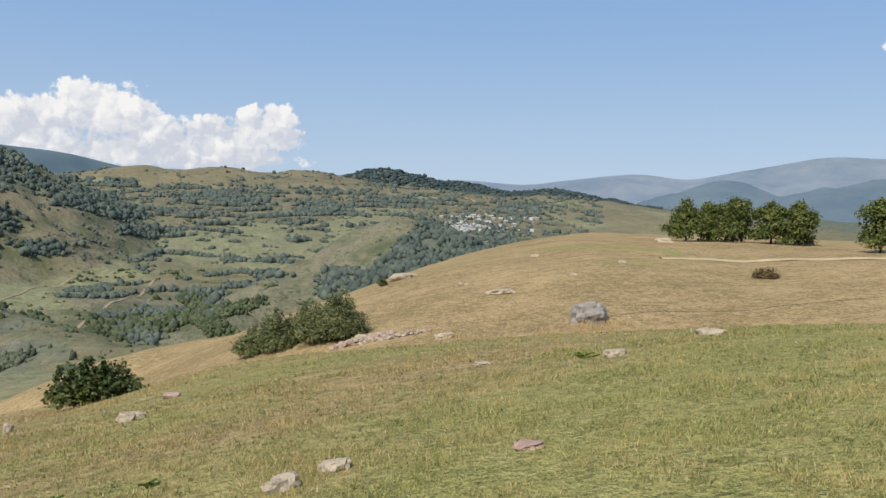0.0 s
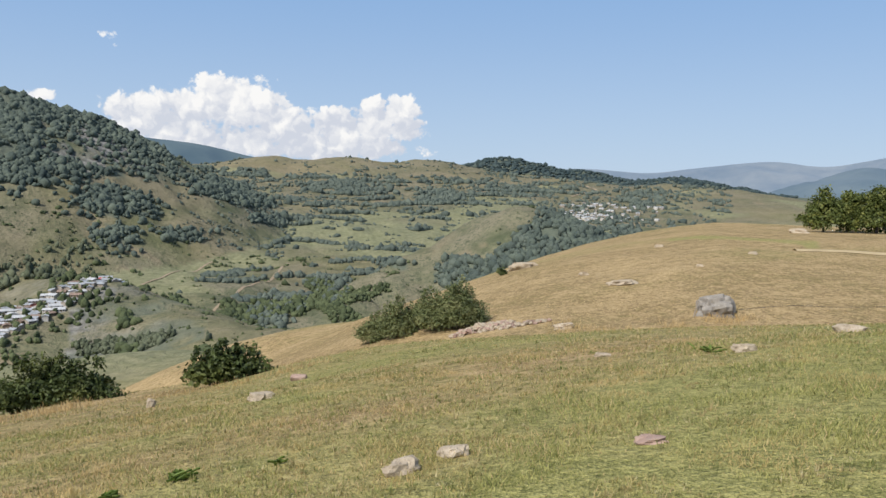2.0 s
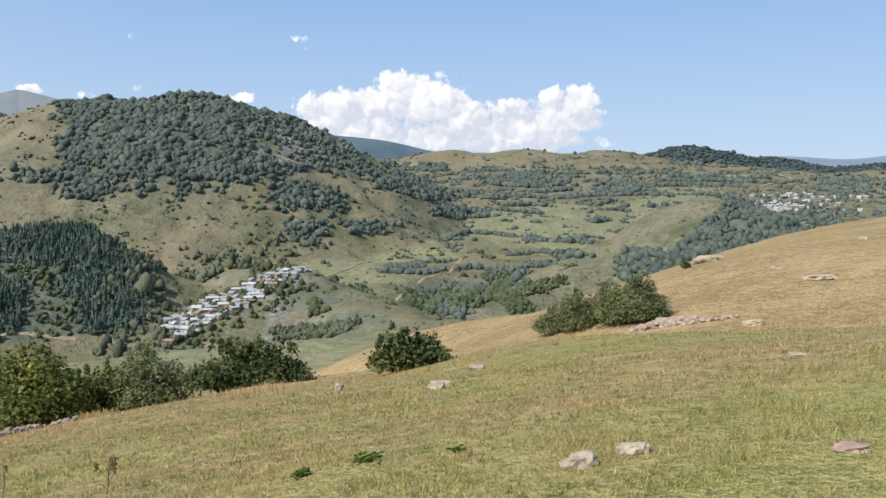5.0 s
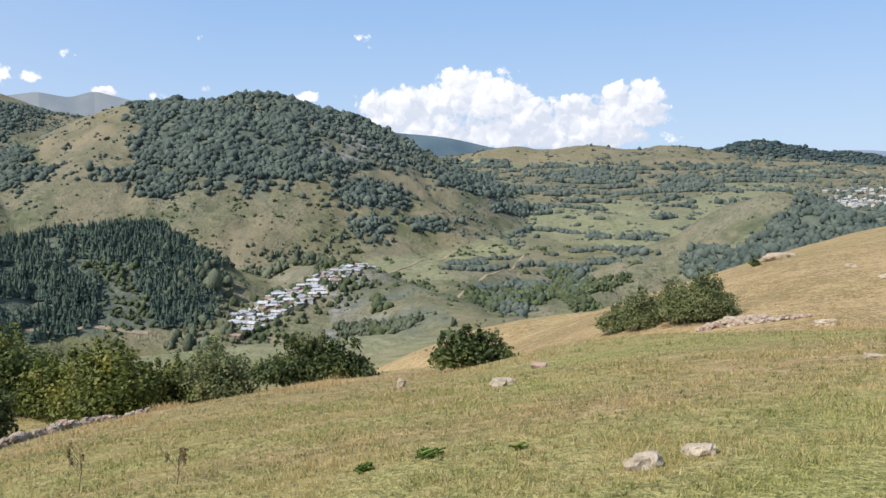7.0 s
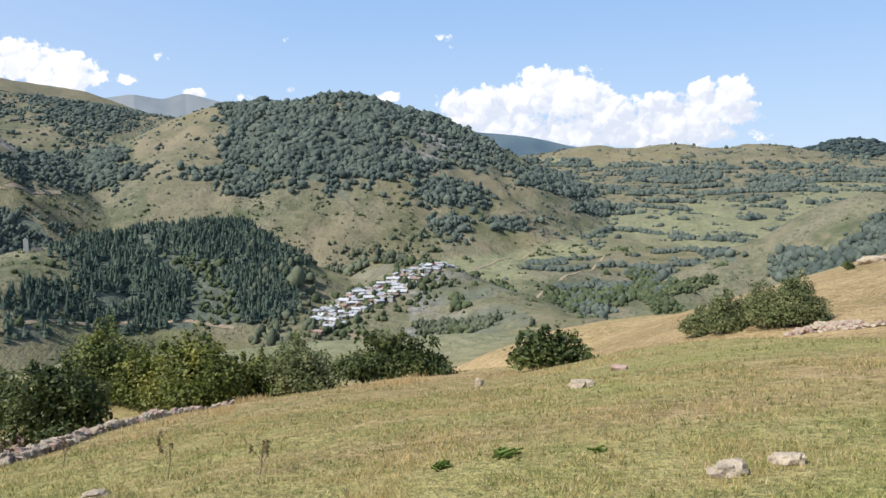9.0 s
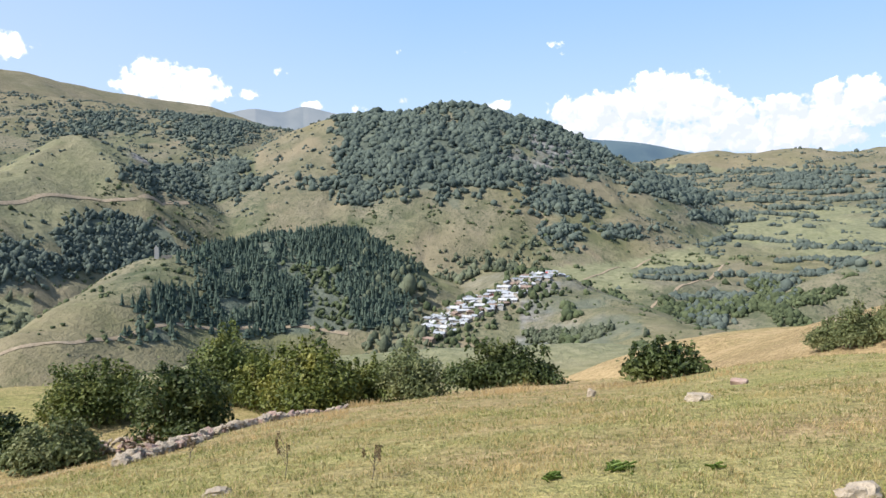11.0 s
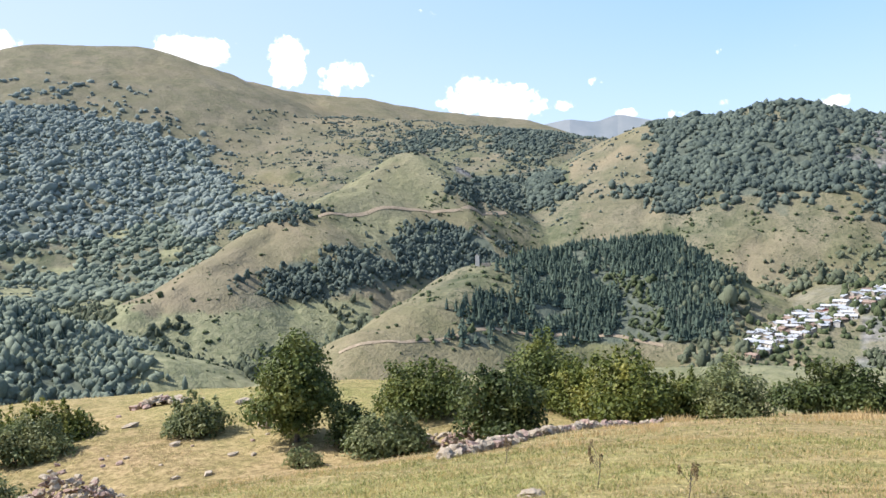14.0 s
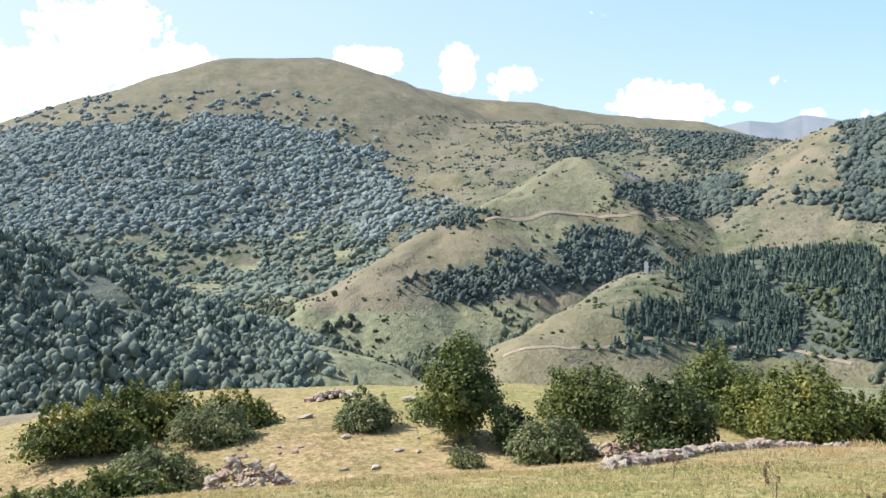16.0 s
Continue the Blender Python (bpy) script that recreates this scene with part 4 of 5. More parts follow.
# Two slope tones and the emitted haze colour of each range.
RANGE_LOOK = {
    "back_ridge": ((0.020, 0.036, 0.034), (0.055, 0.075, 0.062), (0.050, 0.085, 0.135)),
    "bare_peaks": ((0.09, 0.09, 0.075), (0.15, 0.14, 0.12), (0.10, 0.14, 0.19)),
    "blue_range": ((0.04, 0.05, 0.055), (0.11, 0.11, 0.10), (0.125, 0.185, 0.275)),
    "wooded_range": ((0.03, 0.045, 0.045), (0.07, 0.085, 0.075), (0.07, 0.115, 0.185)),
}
for name, crest in RANGES.items():
    b_ = np.array([c[0] for c in crest], float)
    order = np.argsort(b_)
    fine_b = np.linspace(b_.min(), b_.max(), 240)
    d_ = np.interp(fine_b, b_[order], np.array([c[1] for c in crest], float)[order])
    z_ = np.interp(fine_b, b_[order], np.array([c[2] for c in crest], float)[order])
    z_ = np.convolve(np.pad(z_, 7, "edge"), np.ones(15) / 15, "valid")
    rows_ = []
    for q in np.linspace(0, 1, 26):
        dd = d_ + 140 - 900 * q
        xx, yy = -np.sin(np.radians(fine_b)) * dd, np.cos(np.radians(fine_b)) * dd
        bumpy = rough(xx, yy, 380, 91, 4)
        rows_.append(np.stack([xx, yy, z_ * (1 - q) - 120 * q ** 1.5 + bumpy * (5 + 70 * min(q * 3, 1.0) * (1 - q))], 1))
    v = np.stack(rows_)
    a, c = v.shape[:2]
    i, j = np.meshgrid(np.arange(a - 1), np.arange(c - 1), indexing="ij")
    f = np.stack([i * c + j, i * c + j + 1, (i + 1) * c + j + 1, (i + 1) * c + j], -1).reshape(-1, 4)
    tagged(new("backdrop", raw_mesh("backdrop", v.reshape(-1, 3), f, range_material(name, *RANGE_LOOK[name]), True)), "distant mountain range with a blue haze glow", "mountains", kind="structure")


# ---- tracks ----
EARTH = plain_material("track_earth", (0.20, 0.155, 0.10), (0.36, 0.29, 0.20), 0.3, 0.95)


HAY = plain_material("trodden_hay", (0.34, 0.265, 0.15), (0.47, 0.375, 0.225), 0.5, 0.95)


def track(label, points, width, mat=EARTH):
    """A dirt track laid on the ground along points of (bearing, distance)."""
    b_, d_ = np.array(points, float).T
    t_ = np.linspace(0, len(points) - 1, 26 * (len(points) - 1) + 1)
    bb, dd = np.interp(t_, range(len(points)), b_), np.interp(t_, range(len(points)), d_)
    for _ in range(3):
        bb[1:-1], dd[1:-1] = (bb[:-2] + 2 * bb[1:-1] + bb[2:]) / 4, (dd[:-2] + 2 * dd[1:-1] + dd[2:]) / 4
    x, y = -np.sin(np.radians(bb)) * dd, np.cos(np.radians(bb)) * dd
    tx, ty = np.gradient(x), np.gradient(y)
    ln = np.hypot(tx, ty)
    nx, ny = -ty / ln, tx / ln
    strips = []
    for s in (-0.5, -0.17, 0.17, 0.5):
        xs, ys = x + nx * width * s, y + ny * width * s
        strips.append(np.stack([xs, ys, land(xs, ys)[0] + 0.05 + 0.0006 * np.hypot(xs, ys) + (0.1 if abs(s) < 0.3 else -0.05)], 1))
    v = np.stack(strips, 1)
    a = len(v)
    i, j = np.meshgrid(np.arange(a - 1), np.arange(3), indexing="ij")
    f = np.stack([i * 4 + j, i * 4 + j + 1, (i + 1) * 4 + j + 1, (i + 1) * 4 + j], -1).reshape(-1, 4)
    return tagged(new("track", raw_mesh("track", v.reshape(-1, 3), f, mat, True)), label, "track", kind="structure")


track("pale dirt road round the foot of a spur", [(46.5, 612), (42.2, 620), (38.2, 650), (34.9, 684), (31, 705), (27.5, 712), (24, 708)], 3.5)
track("grassy terrace track across a cone-shaped hill", [(50.2, 1172), (47.1, 1212), (44, 1255), (40.9, 1294), (38.2, 1311), (34.5, 1373)], 7)
track("winding field track above the village", [(10, 850), (8, 960), (6.5, 1040), (7.5, 1120), (5.5, 1200), (3, 1300)], 3.5)
track("pale field track between terraces", [(3.5, 960), (2, 1050), (-1, 1180), (-2, 1300)], 4)
track("rutted wheel track on the shoulder of the hill", [(-9.4, 76), (-8.6, 84), (-8.0, 92), (-9.0, 100)], 0.6)
track("rutted wheel track on the shoulder of the hill", [(-10.2, 77), (-9.5, 85), (-8.9, 93), (-9.9, 100)], 0.6)
track("pale hay track along the top of the hill", [(-36, 88), (-42, 92), (-52, 95)], 1.1, HAY)
track("pale zigzag road above the distant village", [(-21.6, 2380), (-22.4, 2460), (-23.3, 2560), (-22.6, 2680)], 8)


# ---- plants ----
def leaf_cloud(rng, lobes, count, size, inner=0.4):
    """Leaves as small folded quads filling the shell of several lobes: (x, y, z, rx, ry, rz)."""
    lobes = np.array(lobes, float)
    area = (lobes[:, 3] * lobes[:, 4] + lobes[:, 4] * lobes[:, 5] + lobes[:, 3] * lobes[:, 5])
    pick = rng.choice(len(lobes), count, p=area / area.sum())
    d = rng.normal(size=(count, 3))
    d /= np.linalg.norm(d, axis=1)[:, None]
    d[:, 2] = np.where(d[:, 2] < -0.5, -d[:, 2], d[:, 2])
    rad = (inner + (1 - inner) * rng.random(count) ** 0.38) * (1 + 0.16 * rng.normal(size=count))
    twig = 1 + 0.34 * np.sin(d[:, 0] * 7 + pick) * np.sin(d[:, 1] * 6 + 2 * pick) * np.sin(d[:, 2] * 8)
    c = lobes[pick, :3] + d * lobes[pick, 3:] * (rad * twig)[:, None]
    c[:, 2] = np.maximum(c[:, 2], 0.04)
    nrm = d * 0.8 + rng.normal(size=(count, 3)) * 0.65 + np.array([0, 0, 0.35])
    nrm /= np.linalg.norm(nrm, axis=1)[:, None]
    a = np.cross(nrm, rng.normal(size=(count, 3)))
    a /= np.linalg.norm(a, axis=1)[:, None] + 1e-9
    b = np.cross(nrm, a)
    s = (size * rng.uniform(0.6, 1.35, count))[:, None]
    v = np.stack([c - a * s, c - b * s * 0.6 + nrm * s * 0.15, c + a * s, c + b * s * 0.6 + nrm * s * 0.15], 1)
    f = np.arange(count * 4).reshape(-1, 4)
    return v.reshape(-1, 3), f


def limb(bm, p, q, r0, r1, sides=6):
    """A tapered limb from p to q."""
    p, q = Vector(p), Vector(q)
    axis = (q - p).normalized()
    side = axis.orthogonal().normalized()
    other = axis.cross(side)
    rings_ = []
    mid_ = (p + q) / 2 + side * (q - p).length * 0.05
    for at_, r_ in ((p, r0), (mid_, (r0 + r1) / 2), (q, r1)):
        rings_.append([bm.verts.new(at_ + (side * math.cos(6.2832 * i / sides) + other * math.sin(6.2832 * i / sides)) * r_) for i in range(sides)])
    for lo, hi in zip(rings_, rings_[1:]):
        for i in range(sides):
            bm.faces.new((lo[i], lo[(i + 1) % sides], hi[(i + 1) % sides], hi[i]))
    bm.faces.new(rings_[-1])


def at(bearing, dist, sink=0.0):
    x, y = plan(bearing, dist)
    return x, y, ground_z(x, y) - sink


def bush(name, label, bearing, dist, width, height, mat, seed, leaf=0.09, density=1.0, category="bush", group=""):
    """A bush: stems from the ground, and a crown of leaves in uneven lobes."""
    rg = np.random.default_rng(seed)
    leaf *= 1.3
    root = new(name)
    root.matrix_basis = Matrix.Translation(at(bearing, dist, 0.05)) @ pose(0, 0, 0, 0, 0, float(rg.uniform(0, 360)) if width < height * 1.6 else bearing)
    lobes = []
    k_ = max(7, int(width / height * 8))
    for i in range(k_):
        px = (i + 0.5) / k_ * 2 - 1
        h_ = height * rg.uniform(0.55, 1.0) * math.sqrt(max(0.3, 1 - 0.62 * px * px))
        rr = height * rg.uniform(0.22, 0.36)
        lobes.append((px * (width / 2 - rr * 0.6), rg.uniform(-0.25, 0.25) * min(width, height * 1.3), h_ - rr * 0.8, rr * rg.uniform(0.9, 1.4), rr * rg.uniform(0.9, 1.3), rr * rg.uniform(0.7, 1.0)))
        lobes.append((px * (width / 2 - rr * 0.6) + rg.uniform(-0.3, 0.3), rg.uniform(-0.3, 0.3) * min(width, height * 1.3), h_ * 0.36, rr * 1.25, rr * 1.25, h_ * 0.42))
    for i in range(int(k_ * 1.3)):
        px = rg.uniform(-0.85, 0.85)
        lobes.append((px * width / 2, rg.uniform(-0.2, 0.2) * min(width, height), height * rg.uniform(0.75, 1.02) * math.sqrt(max(0.3, 1 - 0.6 * px * px)), height * 0.07, height * 0.07, height * rg.uniform(0.12, 0.24)))
    count = int(density * 0.95 * sum((a[3] * a[4] + a[4] * a[5] + a[3] * a[5]) for a in lobes) * 4.19 / (leaf * leaf * 2.4))
    count = min(count, 12500)
    v, f = leaf_cloud(rg, lobes, count, leaf)
    child("crown", raw_mesh("crown", v, f, mat), root)
    bm = bmesh.new()
    for lo in lobes[:2 * k_:2]:
        limb(bm, (lo[0] * 0.45, lo[1] * 0.45, -0.1), (lo[0] * 0.95, lo[1] * 0.95, lo[2] + 0.15 * lo[5]), 0.045, 0.012, 5)
    part("stems", bm, BARK, root)
    return tagged(root, label, category, group)


def tree(name, label, bearing, dist, height, spread_, trunk, mat, seed, leaf, count, group="", wide=1.0):
    rg = np.random.default_rng(seed)
    root = new(name)
    root.matrix_basis = Matrix.Translation(at(bearing, dist, 0.1)) @ pose(0, 0, 0, 0, 0, bearing)
    bm = bmesh.new()
    limb(bm, (0, 0, 0), (rg.uniform(-0.2, 0.2), 0, height * 0.55), height * 0.028, height * 0.012, 8)
    lobes = []
    for i in range(15):
        ang, lvl = rg.uniform(0, 6.28), rg.uniform(0, 1)
        rad = spread_ * rg.uniform(0.35, 0.75) * (1.05 - 0.55 * lvl)
        c = (math.cos(ang) * rad * wide, math.sin(ang) * rad, trunk + (height - trunk) * (0.08 + 0.74 * lvl))
        rr = height * rg.uniform(0.11, 0.19)
        lobes.append((*c, rr * 1.15 * wide, rr * 1.15, rr * 0.9))
        limb(bm, (0, 0, height * (0.15 + 0.35 * lvl)), c, height * 0.011, height * 0.004, 5)
    lobes.append((0, 0, height * 0.86, height * 0.13, height * 0.13, height * 0.14))
    lobes.append((0, 0, trunk + (height - trunk) * 0.45, spread_ * 0.6 * wide, spread_ * 0.6, (height - trunk) * 0.4))
    part("trunk", bm, BARK, root)
    v, f = leaf_cloud(rg, lobes, count, leaf, 0.5)
    child("crown", raw_mesh("crown", v, f, mat), root)
    return tagged(root, label, "tree", group)


# hedge above the dry-stone wall, from the cone of the hill to the open terrace
HEDGE = [
    ("hazel_bush", "dark green hazel bush with a rounded crown in grass", 2.1, 25, 2.25, 1.2, DARK_LEAF, 0.06, 1.1),
    ("thorn_bush", "low dark green thorn bush at the meadow's edge", 11.8, 31, 2.9, 1.55, DARK_LEAF, 0.055, 1.0),
    ("thorn_bush", "low dark green thorn bush at the meadow's edge", 14.2, 31, 3.2, 1.85, DARK_LEAF, 0.055, 1.0),
    ("thorn_bush", "ragged thorn bush with reddish dry twigs", 19.6, 32, 2.8, 2.3, PALE_LEAF, 0.055, 0.8),
    ("hazel_bush", "dark green low bush beside the yellow hazel", 22.6, 33, 2.6, 1.9, HAZEL, 0.055, 0.9),
    ("hazel_bush", "broad yellow-green hazel bush behind the stone wall", 26.6, 32, 4.2, 2.75, YELLOW_LEAF, 0.065, 1.0),
    ("hazel_bush", "yellowish loose hazel bush behind the stone wall", 30.2, 35, 2.8, 2.2, YELLOW_LEAF, 0.06, 0.7),
    ("hazel_bush", "green hazel bush with long upright shoots", 32.0, 37, 3.4, 3.0, HAZEL, 0.065, 0.9),
    ("hazel_bush", "dense dark green hazel bush over the stone wall", 35.6, 29.5, 3.2, 2.6, DARK_LEAF, 0.065, 1.2),
    ("thorn_bush", "loose green thorn bush in front of the field", 40.8, 35, 4.0, 2.5, HAZEL, 0.06, 0.9),
    ("thorn_bush", "grey-green rose thicket at the end of the wall", 43.3, 29.2, 2.6, 1.5, PALE_LEAF, 0.06, 1.1),
    ("thorn_bush", "dark thorn thicket beside the wall", 45.6, 31, 2.2, 1.6, DARK_LEAF, 0.055, 0.9),
    ("small_bush", "small loose bush on dry grass", 49.2, 28.5, 1.2, 0.8, PALE_LEAF, 0.05, 0.5),
    ("thorn_bush", "small grey-green thorn bush standing alone on dry grass", 56.3, 34.5, 2.2, 1.6, PALE_LEAF, 0.06, 1.0),
    ("hazel_bush", "large yellow-green hazel bush on the terrace slope", 65.6, 37, 3.6, 1.65, YELLOW_LEAF, 0.065, 1.0),
    ("hazel_bush", "grey-green bush leaning over dry grass", 66.8, 35.0, 3.2, 1.75, PALE_LEAF, 0.055, 0.9),
    ("hazel_bush", "large yellow-green hazel thicket on the terrace slope", 71.0, 38, 5.0, 2.2, YELLOW_LEAF, 0.065, 1.0),
    ("hazel_bush", "grey-green bush with pale twigs", 70.6, 30, 3.2, 1.6, PALE_LEAF, 0.055, 0.8),
    ("hazel_bush", "broad yellow-green hazel thicket falling downhill", 74.6, 36, 4.4, 2.1, YELLOW_LEAF, 0.065, 1.0),
    ("hazel_bush", "low green thicket on the slope", 77.0, 29, 3.8, 1.4, HAZEL, 0.06, 1.0),
    ("hazel_bush", "green thicket low on the slope", 73.0, 24, 3.6, 1.5, HAZEL, 0.06, 1.0),
    ("hazel_bush", "dark green thicket on the slope", 85.0, 33, 4.6, 2.0, DARK_LEAF, 0.065, 1.0),
]
for i, (name, label, b_, d_, w_, h_, mat, leaf, dens) in enumerate(HEDGE):
    bush(name, label, b_, d_, w_, h_, mat, 200 + i, leaf, dens)
tree("field_tree", "bushy green ash tree on the grass terrace", 49.6, 32.0, 4.35, 1.95, 0.1, HAZEL, 301, 0.085, 17000, "", 1.1)

# copse on the shoulder, and the trees on top of the hay hill
for i, (b_, d_, w_, h_) in enumerate(((-7.9, 61, 2.4, 2.1), (-9.6, 59, 2.3, 2.8), (-10.9, 60, 2.0, 2.2), (-12.3, 58, 2.2, 2.9), (-13.9, 57, 2.5, 3.4), (-15.0, 57, 1.4, 1.9))):
    bush("willow_bush", "grey-green willow bush in a loose row", b_, d_, w_, h_, PALE_LEAF, 240 + i, 0.062, 0.85, "bush", "willow row on the shoulder")
for i, (b_, d_, h_, w_) in enumerate(((-37.6, 128, 6.4, 3.2), (-39.0, 131, 6.0, 3.0), (-40.6, 128, 6.6, 3.3), (-42.9, 128, 6.2, 2.9), (-44.6, 129, 6.4, 2.9), (-49.2, 112, 6.6, 3.2), (-52, 112, 7.0, 3.5))):
    tree("hill_tree", "dense dark green broadleaf tree on the hilltop", b_, d_, h_, w_, 0.1, HAZEL, 310 + i, 0.19, 7400, "trees on the hay hill", 1.15)
bush("withered_bush", "withered brown thorn bush on the mown slope", -42.7, 77, 2.3, 1.0, DRY_LEAF, 260, 0.07, 0.5)
bush("small_bush", "small dark green bush on the hill's brow", -16.9, 88, 1.1, 0.9, DARK_LEAF, 261, 0.07, 1.0)
bush("withered_bush", "low brown shrub beside the wheel track", -10.6, 60, 2.0, 1.0, DRY_LEAF, 262, 0.06, 0.5)


# ---- stones ----
def rock_mesh(name, seed, sx, sy, sz, mat, sub=3, rugged=0.22):
    rg = np.random.default_rng(seed)
    bm = bmesh.new()
    bmesh.ops.create_icosphere(bm, subdivisions=sub, radius=1)
    off = Vector(rg.uniform(-50, 50, 3))
    for v in bm.verts:
        p = v.co.copy()
        k_ = 1 + rugged * 1.6 * noise.noise(p * 1.1 + off) + rugged * noise.noise(p * 2.7 + off) + rugged * 0.4 * noise.noise(p * 7 + off)
        q = Vector((p.x * k_, p.y * k_, p.z * k_))
        q.z = 0.75 * math.tanh(q.z / 0.75)
        v.co = (q.x * sx / 2, q.y * sy / 2, q.z * sz / 1.2)
    me = bpy.data.meshes.new(name)
    bm.to_mesh(me)
    bm.free()
    me.materials.append(mat)
    return me


FIELD_STONES = [
    ("pale lichened limestone sunk in meadow grass", -13.7, 6.8, 0.28, 0.20, 0.13, LIMESTONE),
    ("pale rough limestone sunk in meadow grass", -10.0, 6.4, 0.28, 0.20, 0.16, LIMESTONE),
    ("flat pinkish stone flush with the grass", -27.6, 6.7, 0.27, 0.22, 0.07, PINKSTONE),
    ("grey stone lying in green grass", -33.2, 12.8, 0.32, 0.22, 0.17, LIMESTONE),
    ("flat pale rock at the edge of the meadow", -39.3, 16.0, 0.58, 0.3, 0.2, LIMESTONE),
    ("flat grey stone in the grass", -24.1, 13.6, 0.26, 0.18, 0.08, LIMESTONE),
    ("pale stone on dry grass", -2.9, 17.1, 0.34, 0.22, 0.17, PINKSTONE),
    ("grey lichened stone on dry grass", -0.2, 13.9, 0.44, 0.3, 0.2, LIMESTONE),
    ("small upright pale stone in dry grass", 7.0, 19.0, 0.2, 0.15, 0.3, LIMESTONE),
    ("large grey boulder on the mown slope", -31.3, 52, 2.3, 1.7, 1.75, GREYSTONE),
    ("grey boulder at the meadow's far edge", -21.3, 50, 1.1, 0.8, 0.5, LIMESTONE),
    ("flat rock outcrop on the mown slope", -25.2, 64, 2.0, 1.2, 0.5, LIMESTONE),
    ("pale rock outcrop on the hill's brow", -18.4, 92, 3.0, 1.6, 1.0, LIMESTONE),
    ("pale rock among the hilltop trees", -36.2, 120, 2.6, 1.2, 0.9, LIMESTONE),
    ("low stone lying in dry grass by the meadow corner", 33.2, 9.0, 0.30, 0.2, 0.1, LIMESTONE),
    ("pale rock on the grass terrace", 53.0, 39, 0.9, 0.5, 0.35, LIMESTONE),
    ("dark rock on the terrace edge", 51.2, 37, 0.6, 0.5, 0.5, LIMESTONE),
    ("white stone on the grass terrace", 57.8, 29, 0.3, 0.2, 0.15, LIMESTONE),
    ("white stone on the grass terrace", 54.0, 31, 0.4, 0.25, 0.16, LIMESTONE),
    ("flat stone on the grass terrace", 60.5, 37, 0.7, 0.4, 0.22, LIMESTONE),
    ("pale stone beside the field tree", 51.8, 34.5, 0.5, 0.4, 0.4, LIMESTONE),
    ("small pale stone on the mown slope", -27.5, 90, 0.9, 0.6, 0.4, LIMESTONE),
    ("small pale stone on the mown slope", -33.5, 80, 0.7, 0.5, 0.35, LIMESTONE),
    ("small pale stone on the mown slope", -22.6, 72, 0.8, 0.5, 0.4, LIMESTONE),
    ("small pale stone on the mown slope", -30.2, 70, 0.6, 0.4, 0.3, LIMESTONE),
]
for i, (label, b_, d_, sx, sy, sz, mat) in enumerate(FIELD_STONES):
    ob = new("boulder" if sx > 0.8 else "stone", rock_mesh("stone", 400 + i, sx, sy, sz, mat, 3 if sx < 0.8 else 4, 0.34))
    x_, y_, z_ = at(b_, d_)
    ob.matrix_basis = pose(x_, y_, z_ + sz * 0.12, 0, (i * 53) % 17 - 12, b_ + (i * 37) % 40 - 20)
    tagged(ob, label, "stone")

for i in range(26):
    g_ = np.random.default_rng(450 + i)
    b_, d_, s_ = g_.uniform(50, 64), g_.uniform(26, 41), g_.uniform(0.14, 0.4)
    ob = new("stone", rock_mesh("stone", 470 + i, s_, s_ * 0.7, s_ * 0.5, LIMESTONE if i % 3 else PINKSTONE, 2, 0.34))
    x_, y_, z_ = at(b_, d_)
    ob.matrix_basis = pose(x_, y_, z_ + s_ * 0.06, 0, 0, g_.uniform(0, 360))
    tagged(ob, "small pale stone strewn on the dry terrace grass", "stone", "stones strewn on the terrace")

PIECES = [rock_mesh("stone", 500 + i, 1.0, 0.75, 0.55, LIMESTONE if i % 3 else PINKSTONE, 2, 0.46) for i in range(8)]


def stone_wall(label, points, width, height, size, seed, count):
    """A tumbled dry-stone wall: single stones heaped along a line of (bearing, distance)."""
    rg = np.random.default_rng(seed)
    root = new("dry_stone_wall")
    b0, d0 = points[len(points) // 2]
    base = at(b0, d0)
    root.matrix_basis = Matrix.Translation(base)
    b_, d_ = np.array(points, float).T
    for i in range(count):
        t_ = rg.uniform(0, len(points) - 1)
        bb, dd = np.interp(t_, range(len(points)), b_), np.interp(t_, range(len(points)), d_)
        side = rg.normal() * width * 0.35
        x_, y_ = plan(bb, dd + side)
        lvl = max(0.0, 1 - abs(side) / width) * height * rg.uniform(0, 1)
        s_ = size * rg.uniform(0.55, 1.35)
        m = pose(x_ - base[0], y_ - base[1], ground_z(x_, y_) + lvl + s_ * 0.12 - base[2], rg.uniform(-25, 25), rg.uniform(-25, 25), rg.uniform(0, 360))
        child("stone", PIECES[i % 8], root, m @ Matrix.Diagonal((s_, s_, s_ * rg.uniform(0.7, 1.1), 1)))
    return tagged(root, label, "stone wall")


stone_wall("low tumbled dry-stone wall along the meadow's edge", [(39.7, 14.9), (37.5, 15.6), (35, 16.8), (32.5, 19), (29.6, 22.2), (27, 25.2), (24.2, 28.2)], 0.4, 0.16, 0.24, 601, 190)
stone_wall("tumbled pale dry-stone wall between the bushes", [(43.5, 29.5), (41, 30), (38.2, 30.5), (36.0, 31)], 0.5, 0.5, 0.27, 602, 140)
stone_wall("stone wall half hidden by brambles", [(47.5, 31), (45.0, 30.5), (43.8, 30)], 0.6, 0.5, 0.28, 603, 70)


